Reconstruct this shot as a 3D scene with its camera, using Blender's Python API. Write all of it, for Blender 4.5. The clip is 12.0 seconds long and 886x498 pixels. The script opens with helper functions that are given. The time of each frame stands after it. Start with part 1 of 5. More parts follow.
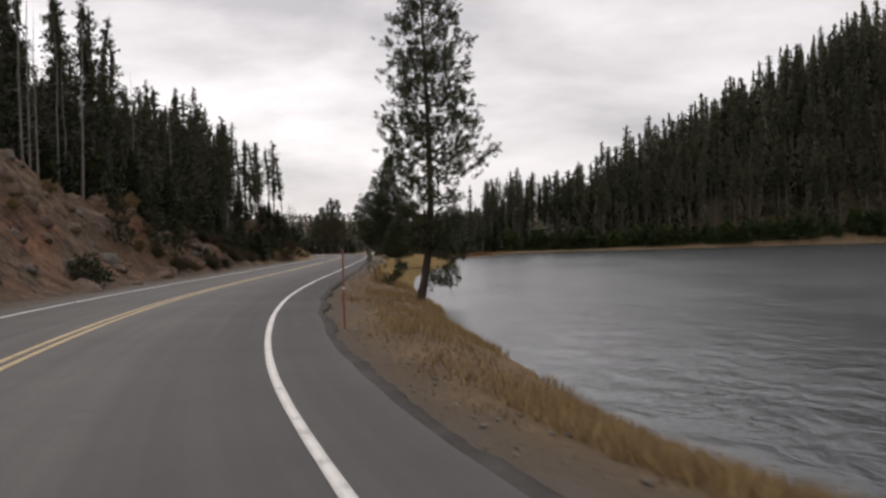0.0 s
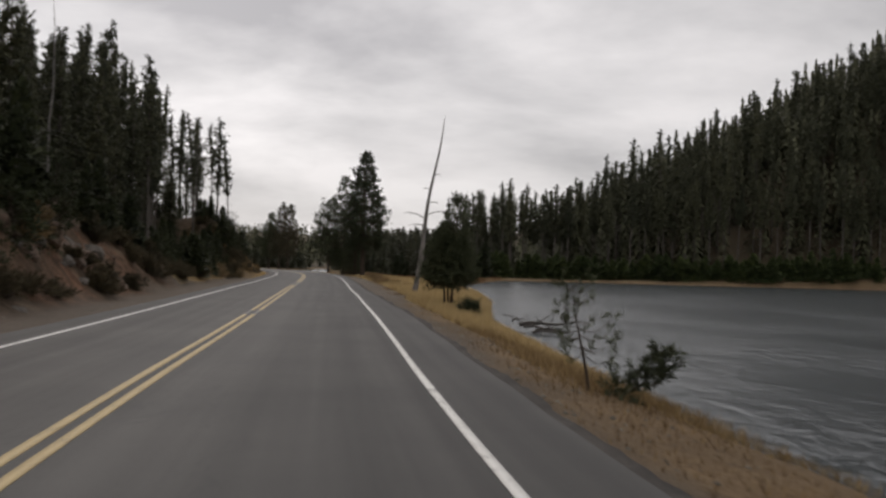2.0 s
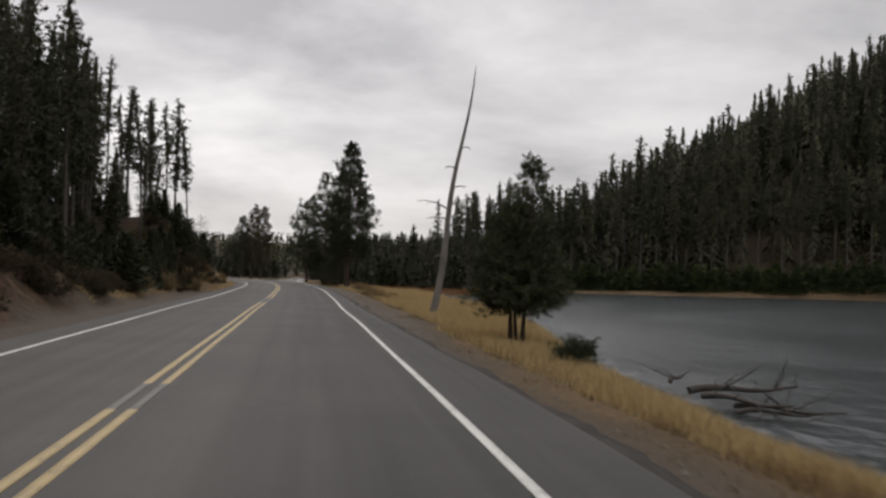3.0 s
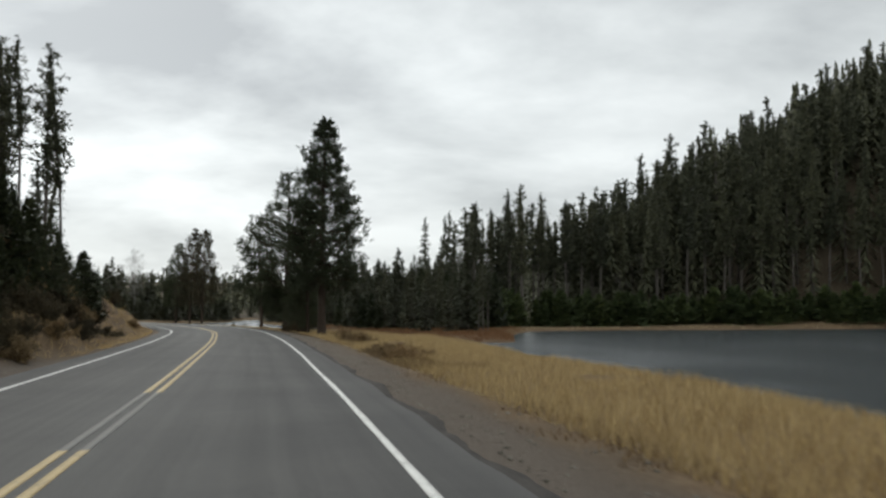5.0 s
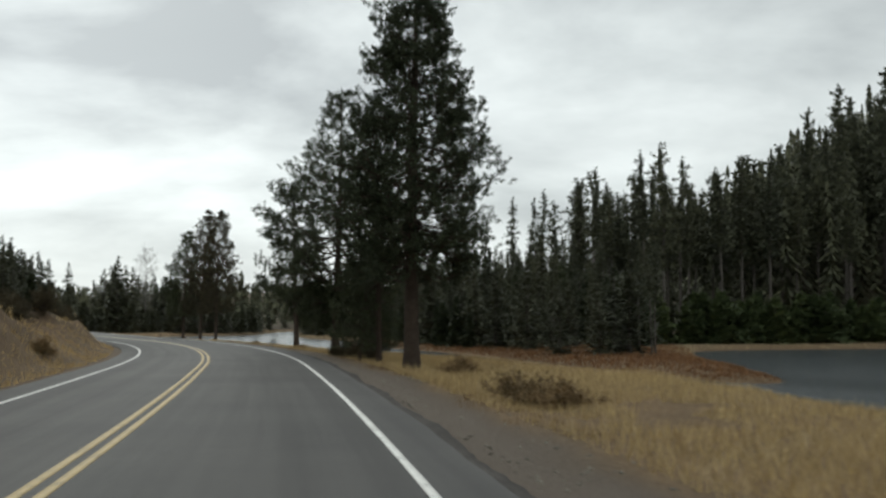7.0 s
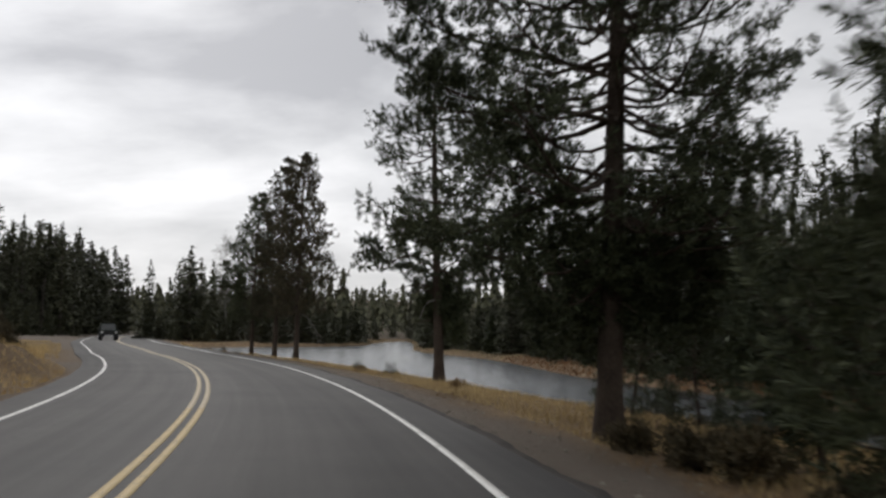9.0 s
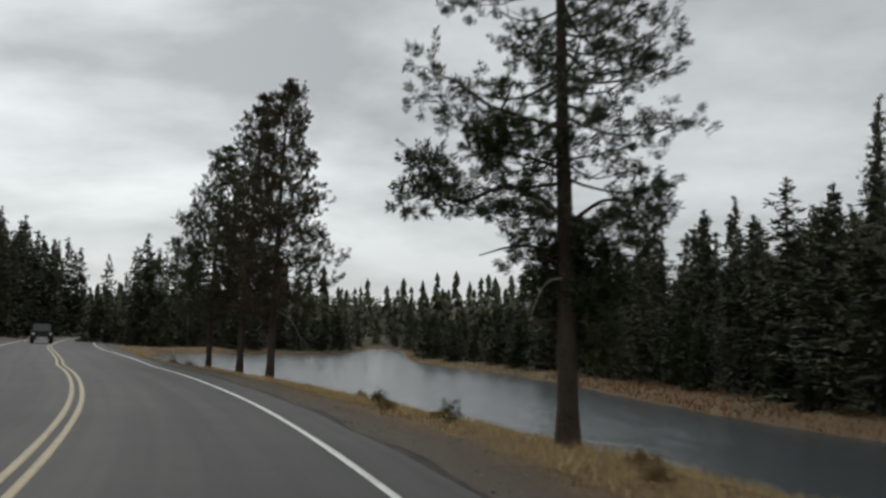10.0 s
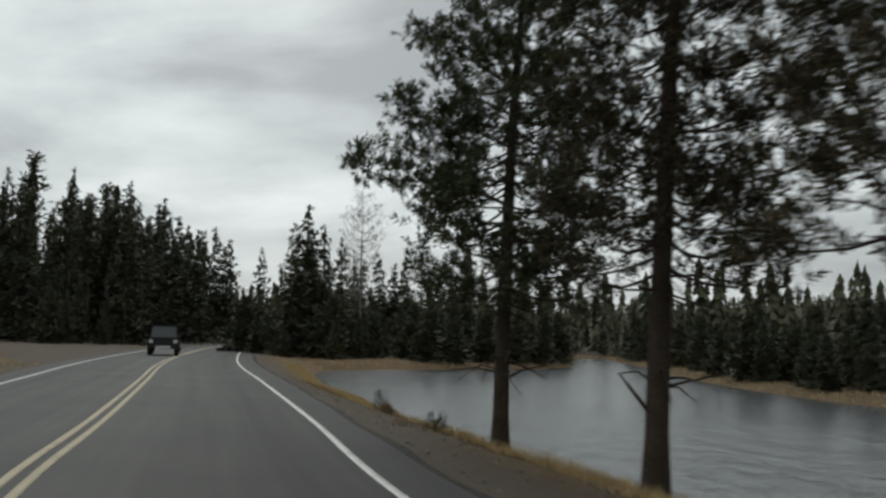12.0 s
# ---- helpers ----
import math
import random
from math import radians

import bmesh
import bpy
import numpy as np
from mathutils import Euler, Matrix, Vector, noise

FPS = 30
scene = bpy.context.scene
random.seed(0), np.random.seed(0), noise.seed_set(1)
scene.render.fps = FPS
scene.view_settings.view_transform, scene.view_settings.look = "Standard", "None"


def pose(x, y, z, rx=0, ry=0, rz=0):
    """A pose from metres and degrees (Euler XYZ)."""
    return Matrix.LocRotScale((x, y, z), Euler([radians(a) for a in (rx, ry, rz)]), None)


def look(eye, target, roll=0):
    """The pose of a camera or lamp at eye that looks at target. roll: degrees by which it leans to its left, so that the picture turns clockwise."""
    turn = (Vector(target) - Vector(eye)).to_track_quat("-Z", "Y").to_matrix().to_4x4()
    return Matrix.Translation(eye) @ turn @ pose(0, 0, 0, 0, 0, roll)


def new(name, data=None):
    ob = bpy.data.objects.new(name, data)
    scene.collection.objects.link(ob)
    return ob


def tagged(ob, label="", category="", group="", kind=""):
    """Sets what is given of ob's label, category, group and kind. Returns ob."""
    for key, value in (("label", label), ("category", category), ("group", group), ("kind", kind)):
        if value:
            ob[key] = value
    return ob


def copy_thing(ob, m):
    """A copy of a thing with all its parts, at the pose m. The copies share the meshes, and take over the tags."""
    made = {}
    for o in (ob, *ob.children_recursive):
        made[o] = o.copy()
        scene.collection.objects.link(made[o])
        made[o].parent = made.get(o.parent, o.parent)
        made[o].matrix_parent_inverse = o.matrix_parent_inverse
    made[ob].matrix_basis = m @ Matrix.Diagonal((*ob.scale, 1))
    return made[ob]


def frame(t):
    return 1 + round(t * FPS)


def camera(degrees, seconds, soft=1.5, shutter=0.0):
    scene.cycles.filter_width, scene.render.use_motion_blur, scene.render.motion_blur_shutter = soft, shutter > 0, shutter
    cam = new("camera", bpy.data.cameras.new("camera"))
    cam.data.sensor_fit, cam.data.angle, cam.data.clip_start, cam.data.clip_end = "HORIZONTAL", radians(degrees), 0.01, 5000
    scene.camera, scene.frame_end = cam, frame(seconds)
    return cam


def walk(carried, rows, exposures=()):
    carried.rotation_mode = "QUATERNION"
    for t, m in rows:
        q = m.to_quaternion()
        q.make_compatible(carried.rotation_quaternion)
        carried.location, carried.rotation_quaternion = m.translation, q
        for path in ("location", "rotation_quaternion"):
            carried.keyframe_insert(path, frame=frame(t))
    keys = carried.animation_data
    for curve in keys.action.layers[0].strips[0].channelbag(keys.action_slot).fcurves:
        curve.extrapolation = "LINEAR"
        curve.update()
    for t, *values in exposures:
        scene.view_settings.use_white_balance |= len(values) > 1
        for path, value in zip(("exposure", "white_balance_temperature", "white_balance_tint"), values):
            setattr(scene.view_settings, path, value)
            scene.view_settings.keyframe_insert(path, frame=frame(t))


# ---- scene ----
# ---- camera ----
cam = camera(50.00, 12.0, soft=2.6, shutter=0.2)


def view(x, y, z, yaw, pitch, roll):
    a, b = radians(yaw), radians(pitch)
    return look((x, y, z), (x - math.sin(a) * math.cos(b), y + math.cos(a) * math.cos(b), z + math.sin(b)), roll)


# seconds, stops, kelvin, tint
EXPOSURES = [(0, 0.3, 6700, 16), (0.5, 0.12, 6700, 15), (3.2, 0.11, 6650, 13), (4.8, 0.37, 6350, 6), (6.7, 0.34, 6300, 1), (8.3, 0.34, 6450, 12), (9.6, 0.03, 6400, 9), (10.6, -0.05, 6150, 1), (11.3, -0.09, 6050, -2), (12, -0.11, 6300, 3)]
# seconds, place, yaw to the left, pitch up, roll
ROWS = [
    (0, 0.000, -0.000, 1.399, 1.244, -0.288, -1.647),
    (0.5, -2.230, 7.387, 1.408, -0.799, 0.177, -1.132),
    (1, -4.153, 15.082, 1.462, 0.439, 0.962, 0.386),
    (1.5, -5.727, 23.081, 1.475, -0.097, 0.771, 1.424),
    (2, -6.886, 31.116, 1.470, -2.543, 0.966, 1.581),
    (2.5, -7.726, 39.106, 1.415, -6.657, 1.901, 1.665),
    (3, -8.369, 47.033, 1.452, -3.954, 1.535, 1.577),
    (3.2, -8.561, 50.184, 1.458, -4.243, 1.751, 2.447),
    (4.8, -10.406, 75.708, 1.468, -7.310, 3.575, -0.165),
    (5, -10.619, 78.941, 1.473, -6.578, 3.711, -0.099),
    (5.5, -11.089, 87.028, 1.443, -5.976, 4.246, 0.284),
    (6, -11.603, 95.082, 1.442, -6.105, 3.904, -0.364),
    (6.5, -12.172, 103.109, 1.428, -4.571, 5.211, 0.293),
    (6.7, -12.470, 106.319, 1.462, -4.725, 4.339, 0.140),
    (8.5, -15.510, 135.664, 1.500, 0.297, 4.426, -0.729),
    (9, -16.700, 143.944, 1.474, 1.749, 4.861, 0.629),
    (9.5, -18.127, 152.175, 1.433, 0.633, 4.838, 0.745),
    (10, -19.785, 160.184, 1.450, 0.235, 5.295, 1.494),
    (10.5, -21.674, 167.746, 1.467, 2.960, 5.234, 1.355),
    (11, -23.861, 175.034, 1.455, 5.512, 5.175, 1.075),
    (11.5, -26.361, 181.995, 1.435, 7.173, 5.028, 0.644),
    (12, -29.277, 188.763, 1.419, 9.061, 5.390, 1.497),
]
walk(cam, [(t, view(*row)) for t, *row in ROWS], EXPOSURES)
# ---- end of camera ----

# ---- light ----
world = bpy.data.worlds.new("overcast_sky")
scene.world = world
world.use_nodes = True
wn, wl = world.node_tree.nodes, world.node_tree.links
wn.clear()
w_out, w_bg = wn.new("ShaderNodeOutputWorld"), wn.new("ShaderNodeBackground")
w_sky = wn.new("ShaderNodeTexSky")
w_sky.sky_type, w_sky.sun_disc = "NISHITA", False
w_sky.sun_elevation, w_sky.sun_rotation = radians(38), radians(-18)
w_dim = wn.new("ShaderNodeVectorMath")
w_dim.operation = "SCALE"
w_dim.inputs["Scale"].default_value = 0.07
wl.new(w_sky.outputs[0], w_dim.inputs[0])
w_co, w_sep = wn.new("ShaderNodeTexCoord"), wn.new("ShaderNodeSeparateXYZ")
wl.new(w_co.outputs["Generated"], w_sep.inputs[0])


def w_math(op, a, b=None, clamp=False):
    n = wn.new("ShaderNodeMath")
    n.operation, n.use_clamp = op, clamp
    for i, v in enumerate((a, b)):
        if v is None:
            continue
        if isinstance(v, (int, float)):
            n.inputs[i].default_value = v
        else:
            wl.new(v, n.inputs[i])
    return n.outputs[0]


# a cloud deck seen in perspective: bands close up towards the horizon
w_up = w_math("MAXIMUM", w_sep.outputs["Z"], 0.0)
w_den = w_math("ADD", w_up, 0.26)
w_cmb = wn.new("ShaderNodeCombineXYZ")
wl.new(w_math("DIVIDE", w_sep.outputs["X"], w_den), w_cmb.inputs[0])
wl.new(w_math("MULTIPLY", w_math("DIVIDE", w_sep.outputs["Y"], w_den), 1.25), w_cmb.inputs[1])
w_cmb.inputs[2].default_value = 3.7
w_noise = wn.new("ShaderNodeTexNoise")
w_noise.inputs["Scale"].default_value = 1.25
w_noise.inputs["Detail"].default_value = 7.0
w_noise.inputs["Roughness"].default_value = 0.54
w_noise.inputs["Distortion"].default_value = 0.15
wl.new(w_cmb.outputs[0], w_noise.inputs["Vector"])
w_ramp = wn.new("ShaderNodeValToRGB")
stops = w_ramp.color_ramp.elements
stops[0].position, stops[0].color = 0.30, (0.47, 0.475, 0.49, 1)
stops[1].position, stops[1].color = 0.66, (1.03, 1.03, 1.03, 1)
mid = stops.new(0.48)
mid.color = (0.76, 0.765, 0.77, 1)
wl.new(w_noise.outputs["Fac"], w_ramp.inputs[0])
# the deck is thin above the far ridge, where the sky is bright
w_low = w_math("SUBTRACT", 1.0, w_math("MULTIPLY", w_up, 11.0), True)
w_hor = wn.new("ShaderNodeMix")
w_hor.data_type = "RGBA"
wl.new(w_math("MULTIPLY", w_low, 0.6), w_hor.inputs["Factor"])
wl.new(w_ramp.outputs[0], w_hor.inputs["A"])
w_hor.inputs["B"].default_value = (0.88, 0.89, 0.90, 1)
# the veiled sun brightens the deck round it
w_dot = wn.new("ShaderNodeVectorMath")
w_dot.operation = "DOT_PRODUCT"
wl.new(w_co.outputs["Generated"], w_dot.inputs[0])
w_dot.inputs[1].default_value = (-0.377, 0.889, 0.259)
w_glow = w_math("POWER", w_math("DIVIDE", w_math("SUBTRACT", w_dot.outputs["Value"], 0.90), 0.10, True), 1.6)
w_lit = wn.new("ShaderNodeMix")
w_lit.data_type, w_lit.blend_type = "RGBA", "ADD"
wl.new(w_math("MULTIPLY", w_glow, w_math("MULTIPLY", w_noise.outputs["Fac"], 1.5)), w_lit.inputs["Factor"])
wl.new(w_hor.outputs["Result"], w_lit.inputs["A"])
w_lit.inputs["B"].default_value = (0.06, 0.06, 0.059, 1)
# the deck thickens away from the sun's side
w_side = wn.new("ShaderNodeMapRange")
w_side.interpolation_type = "SMOOTHSTEP"
for key, v in (("From Min", -0.55), ("From Max", 0.6), ("To Min", 1.06), ("To Max", 0.70)):
    w_side.inputs[key].default_value = v
wl.new(w_sep.outputs["X"], w_side.inputs["Value"])
# grey cloud above the bright rim of the sky
w_grey = wn.new("ShaderNodeMapRange")
for key, v in (("From Min", -0.3), ("From Max", 0.3), ("To Min", 0.26), ("To Max", 0.12)):
    w_grey.inputs[key].default_value = v
wl.new(w_sep.outputs["X"], w_grey.inputs["Value"])
w_band = w_math("MULTIPLY", w_math("MULTIPLY", w_up, 22.0, True), w_math("SUBTRACT", 1.0, w_math("MULTIPLY", w_math("SUBTRACT", w_up, 0.06), 5.5), True))
w_deck = w_math("MULTIPLY", w_side.outputs[0], w_math("SUBTRACT", 1.0, w_math("MULTIPLY", w_band, w_grey.outputs[0])))
w_thick = wn.new("ShaderNodeVectorMath")
w_thick.operation = "SCALE"
wl.new(w_lit.outputs["Result"], w_thick.inputs[0])
wl.new(w_deck, w_thick.inputs["Scale"])
w_mix = wn.new("ShaderNodeMix")
w_mix.data_type = "RGBA"
w_mix.inputs["Factor"].default_value = 0.94
wl.new(w_dim.outputs[0], w_mix.inputs["A"])
wl.new(w_thick.outputs[0], w_mix.inputs["B"])
wl.new(w_mix.outputs["Result"], w_bg.inputs["Color"])
w_bg.inputs["Strength"].default_value = 1.0
wl.new(w_bg.outputs[0], w_out.inputs[0])

sun_data = bpy.data.lights.new("sun", "SUN")
sun_data.energy, sun_data.angle, sun_data.color = 0.65, radians(25), (1.0, 0.96, 0.9)
sun = new("sun", sun_data)
sun.matrix_world = look((0, 0, 60), (19, -59, 60 - 48))


# ---- materials ----
def material(name, rough=0.8, metal=0.0, spec=0.5):
    m = bpy.data.materials.new(name)
    m.use_nodes = True
    b = m.node_tree.nodes["Principled BSDF"]
    b.inputs["Roughness"].default_value = rough
    b.inputs["Metallic"].default_value = metal
    b.inputs["Specular IOR Level"].default_value = spec
    return m, m.node_tree.nodes, m.node_tree.links, b


def ramp(nodes, links, fac, *colours):
    r = nodes.new("ShaderNodeValToRGB")
    e = r.color_ramp.elements
    while len(e) < len(colours):
        e.new(0.5)
    for el, (pos, col) in zip(e, colours):
        el.position, el.color = pos, (*col, 1)
    links.new(fac, r.inputs[0])
    return r.outputs[0]


def noise_tex(nodes, links, scale, detail=4, vector=None, rough=0.55, distort=0.0):
    n = nodes.new("ShaderNodeTexNoise")
    n.inputs["Scale"].default_value, n.inputs["Detail"].default_value = scale, detail
    n.inputs["Roughness"].default_value, n.inputs["Distortion"].default_value = rough, distort
    if vector is None:
        co = nodes.new("ShaderNodeTexCoord")
        vector = co.outputs["Object"]
    links.new(vector, n.inputs["Vector"])
    return n.outputs["Fac"]


def mixed(nodes, links, fac, a, b, blend="MIX"):
    n = nodes.new("ShaderNodeMix")
    n.data_type, n.blend_type = "RGBA", blend
    for key, v in (("Factor", fac), ("A", a), ("B", b)):
        if isinstance(v, (int, float)):
            n.inputs[key].default_value = v
        elif isinstance(v, tuple):
            n.inputs[key].default_value = (*v, 1)
        else:
            links.new(v, n.inputs[key])
    return n.outputs["Result"]


def bumped(nodes, links, bsdf, height, strength, distance):
    b = nodes.new("ShaderNodeBump")
    b.inputs["Strength"].default_value, b.inputs["Distance"].default_value = strength, distance
    links.new(height, b.inputs["Height"])
    links.new(b.outputs[0], bsdf.inputs["Normal"])


def two_scale(name, dark, light, coarse, fine, rough=0.85, bump=0.4, depth=0.01, spec=0.3):
    m, n, l, b = material(name, rough, spec=spec)
    big, small = noise_tex(n, l, coarse, 3), noise_tex(n, l, fine, 5, rough=0.65)
    a = ramp(n, l, big, (0.3, dark), (0.7, light))
    c = ramp(n, l, small, (0.25, tuple(v * 0.6 for v in dark)), (0.75, tuple(min(1, v * 1.25) for v in light)))
    l.new(mixed(n, l, 0.5, a, c), b.inputs["Base Color"])
    bumped(n, l, b, small, bump, depth)
    return m


def leafy(name, dark, light, rough=0.75):
    """Needles and blades: each island its own tint."""
    m, n, l, b = material(name, rough, spec=0.25)
    g = n.new("ShaderNodeNewGeometry")
    o = n.new("ShaderNodeObjectInfo")
    col = ramp(n, l, g.outputs["Random Per Island"], (0.0, dark), (0.6, tuple((p + q) / 2 for p, q in zip(dark, light))), (1.0, light))
    tint = ramp(n, l, o.outputs["Random"], (0.0, (0.75, 0.78, 0.75)), (1.0, (1.15, 1.12, 1.0)))
    l.new(mixed(n, l, 1.0, col, tint, "MULTIPLY"), b.inputs["Base Color"])
    return m


def painted(name, colour, worn, wear_scale=3.0):
    m, n, l, b = material(name, 0.7, spec=0.3)
    f = noise_tex(n, l, wear_scale, 6, rough=0.7)
    g = noise_tex(n, l, 60.0, 3, rough=0.7)
    k = mixed(n, l, 0.5, f, g)
    l.new(ramp(n, l, k, (0.40, worn), (0.47, colour), (0.8, tuple(min(1, c * 1.08) for c in colour))), b.inputs["Base Color"])
    bumped(n, l, b, g, 0.3, 0.003)
    return m


# asphalt: grey aggregate with darker wheel paths, stains and fine cracks
M_ASPHALT, n, l, b = material("asphalt", 0.82, spec=0.35)
uv = n.new("ShaderNodeUVMap")
sepu = n.new("ShaderNodeSeparateXYZ")
l.new(uv.outputs[0], sepu.inputs[0])
co = n.new("ShaderNodeTexCoord")
grain = noise_tex(n, l, 90.0, 4, rough=0.75)
patchy = noise_tex(n, l, 0.35, 4, rough=0.6)
base = ramp(n, l, grain, (0.25, (0.049, 0.047, 0.046)), (0.5, (0.088, 0.085, 0.083)), (0.8, (0.146, 0.142, 0.136)))
base = mixed(n, l, 1.0, base, ramp(n, l, patchy, (0.3, (0.84, 0.84, 0.84)), (0.7, (1.1, 1.09, 1.07))), "MULTIPLY")
stretch = n.new("ShaderNodeMapping")
stretch.inputs["Scale"].default_value = (2.2, 0.03, 1.0)
l.new(uv.outputs[0], stretch.inputs["Vector"])
tracks = noise_tex(n, l, 1.0, 3, stretch.outputs[0], 0.6)
base = mixed(n, l, 1.0, base, ramp(n, l, tracks, (0.35, (0.80, 0.80, 0.80)), (0.65, (1.1, 1.1, 1.09))), "MULTIPLY")
crack = n.new("ShaderNodeTexVoronoi")
crack.feature = "DISTANCE_TO_EDGE"
crack.inputs["Scale"].default_value = 0.16
warp = n.new("ShaderNodeVectorMath")
warp_n = n.new("ShaderNodeTexNoise")
warp_n.inputs["Scale"].default_value, warp_n.inputs["Detail"].default_value = 0.9, 4
l.new(co.outputs["Object"], warp_n.inputs["Vector"])
warp.operation = "MULTIPLY_ADD"
warp.inputs[1].default_value = (2.5, 2.5, 0)
l.new(warp_n.outputs["Color"], warp.inputs[0])
l.new(co.outputs["Object"], warp.inputs[2])
l.new(warp.outputs[0], crack.inputs["Vector"])
base = mixed(n, l, ramp(n, l, crack.outputs["Distance"], (0.0, (0.45, 0.45, 0.45)), (0.004, (0, 0, 0))), base, (0.05, 0.05, 0.05))
l.new(base, b.inputs["Base Color"])
bumped(n, l, b, grain, 0.5, 0.004)

M_EDGE = two_scale("crumbled_asphalt", (0.022, 0.020, 0.019), (0.085, 0.076, 0.068), 1.3, 14.0, 0.95, 0.9, 0.02, 0.2)
M_WHITE = painted("white_road_paint", (0.72, 0.71, 0.68), (0.30, 0.29, 0.28))
M_YELLOW = painted("yellow_road_paint", (0.50, 0.385, 0.205), (0.24, 0.20, 0.14))
M_YELLOW_WORN = painted("worn_yellow_road_paint", (0.47, 0.395, 0.27), (0.22, 0.20, 0.165))
M_FADED = painted("faded_road_paint", (0.175, 0.168, 0.155), (0.13, 0.127, 0.124), 2.0)

# ground: three masks carry where grass, gravel and bare rock lie; the rest is forest floor
M_GROUND, n, l, b = material("ground_soil", 0.95, spec=0.15)
att = n.new("ShaderNodeVertexColor")
att.layer_name = "cover"
sep = n.new("ShaderNodeSeparateColor")
l.new(att.outputs["Color"], sep.inputs[0])
big, small = noise_tex(n, l, 0.5, 4), noise_tex(n, l, 9.0, 6, rough=0.7)
pebble = noise_tex(n, l, 45.0, 4, rough=0.7)
litter = ramp(n, l, small, (0.3, (0.035, 0.028, 0.020)), (0.7, (0.11, 0.085, 0.055)))
straw = ramp(n, l, small, (0.25, (0.11, 0.072, 0.044)), (0.55, (0.215, 0.155, 0.092)), (0.8, (0.32, 0.235, 0.14)))
straw = mixed(n, l, 1.0, straw, ramp(n, l, big, (0.3, (0.8, 0.78, 0.78)), (0.7, (1.1, 1.05, 1.0))), "MULTIPLY")
gravel = ramp(n, l, pebble, (0.2, (0.072, 0.059, 0.048)), (0.5, (0.148, 0.122, 0.099)), (0.85, (0.25, 0.21, 0.172)))
rock_big = noise_tex(n, l, 0.9, 6, rough=0.65, distort=0.6)
rocky = ramp(n, l, rock_big, (0.30, (0.030, 0.024, 0.018)), (0.42, (0.115, 0.084, 0.060)), (0.52, (0.215, 0.140, 0.094)), (0.70, (0.26, 0.20, 0.148)))
rocky = mixed(n, l, 1.0, rocky, ramp(n, l, small, (0.3, (0.6, 0.6, 0.6)), (0.7, (1.15, 1.15, 1.15))), "MULTIPLY")
rifts = noise_tex(n, l, 1.7, 5, rough=0.6, distort=1.2)
rocky = mixed(n, l, 1.0, rocky, ramp(n, l, rifts, (0.36, (0.34, 0.32, 0.30)), (0.46, (0.85, 0.82, 0.80)), (0.68, (1.12, 1.1, 1.06))), "MULTIPLY")
ruddy = noise_tex(n, l, 0.22, 2)
rocky = mixed(n, l, 1.0, rocky, ramp(n, l, ruddy, (0.40, (0.92, 0.95, 0.95)), (0.62, (1.16, 0.90, 0.80))), "MULTIPLY")
col = mixed(n, l, sep.outputs["Red"], litter, straw)
col = mixed(n, l, sep.outputs["Green"], col, gravel)
col = mixed(n, l, sep.outputs["Blue"], col, rocky)
l.new(col, b.inputs["Base Color"])
bumped(n, l, b, small, 0.9, 0.12)

# river: dark water with wind ripples
M_WATER, n, l, b = material("river_water", 0.22, spec=0.5)
b.inputs["Base Color"].default_value = (0.050, 0.058, 0.062, 1)
b.inputs["IOR"].default_value = 1.33
co = n.new("ShaderNodeTexCoord")
mp = n.new("ShaderNodeMapping")
mp.inputs["Scale"].default_value = (1.0, 0.55, 1.0)
mp.inputs["Rotation"].default_value = (0, 0, radians(15))
l.new(co.outputs["Object"], mp.inputs["Vector"])
r1 = noise_tex(n, l, 1.6, 4, mp.outputs[0], 0.6, 0.4)
r2 = noise_tex(n, l, 0.12, 3, mp.outputs[0], 0.5)
amp = ramp(n, l, r2, (0.36, (0.12, 0.12, 0.12)), (0.62, (1, 1, 1)))
hgt = mixed(n, l, 1.0, r1, amp, "MULTIPLY")
sep_w = n.new("ShaderNodeSeparateXYZ")
l.new(co.outputs["Object"], sep_w.inputs[0])
lee = n.new("ShaderNodeMapRange")
lee.inputs["From Min"].default_value, lee.inputs["From Max"].default_value = 130.0, 190.0
lee.inputs["To Min"].default_value, lee.inputs["To Max"].default_value = 1.0, 0.68
l.new(sep_w.outputs["Y"], lee.inputs["Value"])
hgt = mixed(n, l, 1.0, hgt, lee.outputs[0], "MULTIPLY")
bumped(n, l, b, hgt, 1.0, 0.17)

M_BARK = two_scale("pine_bark", (0.034, 0.026, 0.021), (0.095, 0.074, 0.058), 3.0, 22.0, 0.95, 0.9, 0.02, 0.1)
M_BARK_PALE = two_scale("grey_forest_bark", (0.05, 0.043, 0.037), (0.16, 0.142, 0.125), 1.2, 14.0, 0.95, 0.6, 0.02, 0.1)
M_DEAD = two_scale("weathered_dead_wood", (0.10, 0.092, 0.085), (0.29, 0.27, 0.25), 2.0, 20.0, 0.9, 0.7, 0.01, 0.15)
M_DRIFT = two_scale("wet_dark_driftwood", (0.035, 0.031, 0.028), (0.12, 0.108, 0.098), 2.0, 20.0, 0.85, 0.7, 0.01, 0.2)
M_GRASS_BROWN = leafy("brown_verge_weeds", (0.10, 0.062, 0.034), (0.27, 0.185, 0.10), 0.85)
M_PEBBLE = leafy("roadside_pebbles", (0.13, 0.115, 0.10), (0.27, 0.245, 0.215), 0.9)
M_NEEDLE = leafy("pine_needles", (0.027, 0.035, 0.019), (0.098, 0.112, 0.062))
M_NEEDLE_FOREST = leafy("forest_needles", (0.038, 0.041, 0.027), (0.108, 0.112, 0.070))
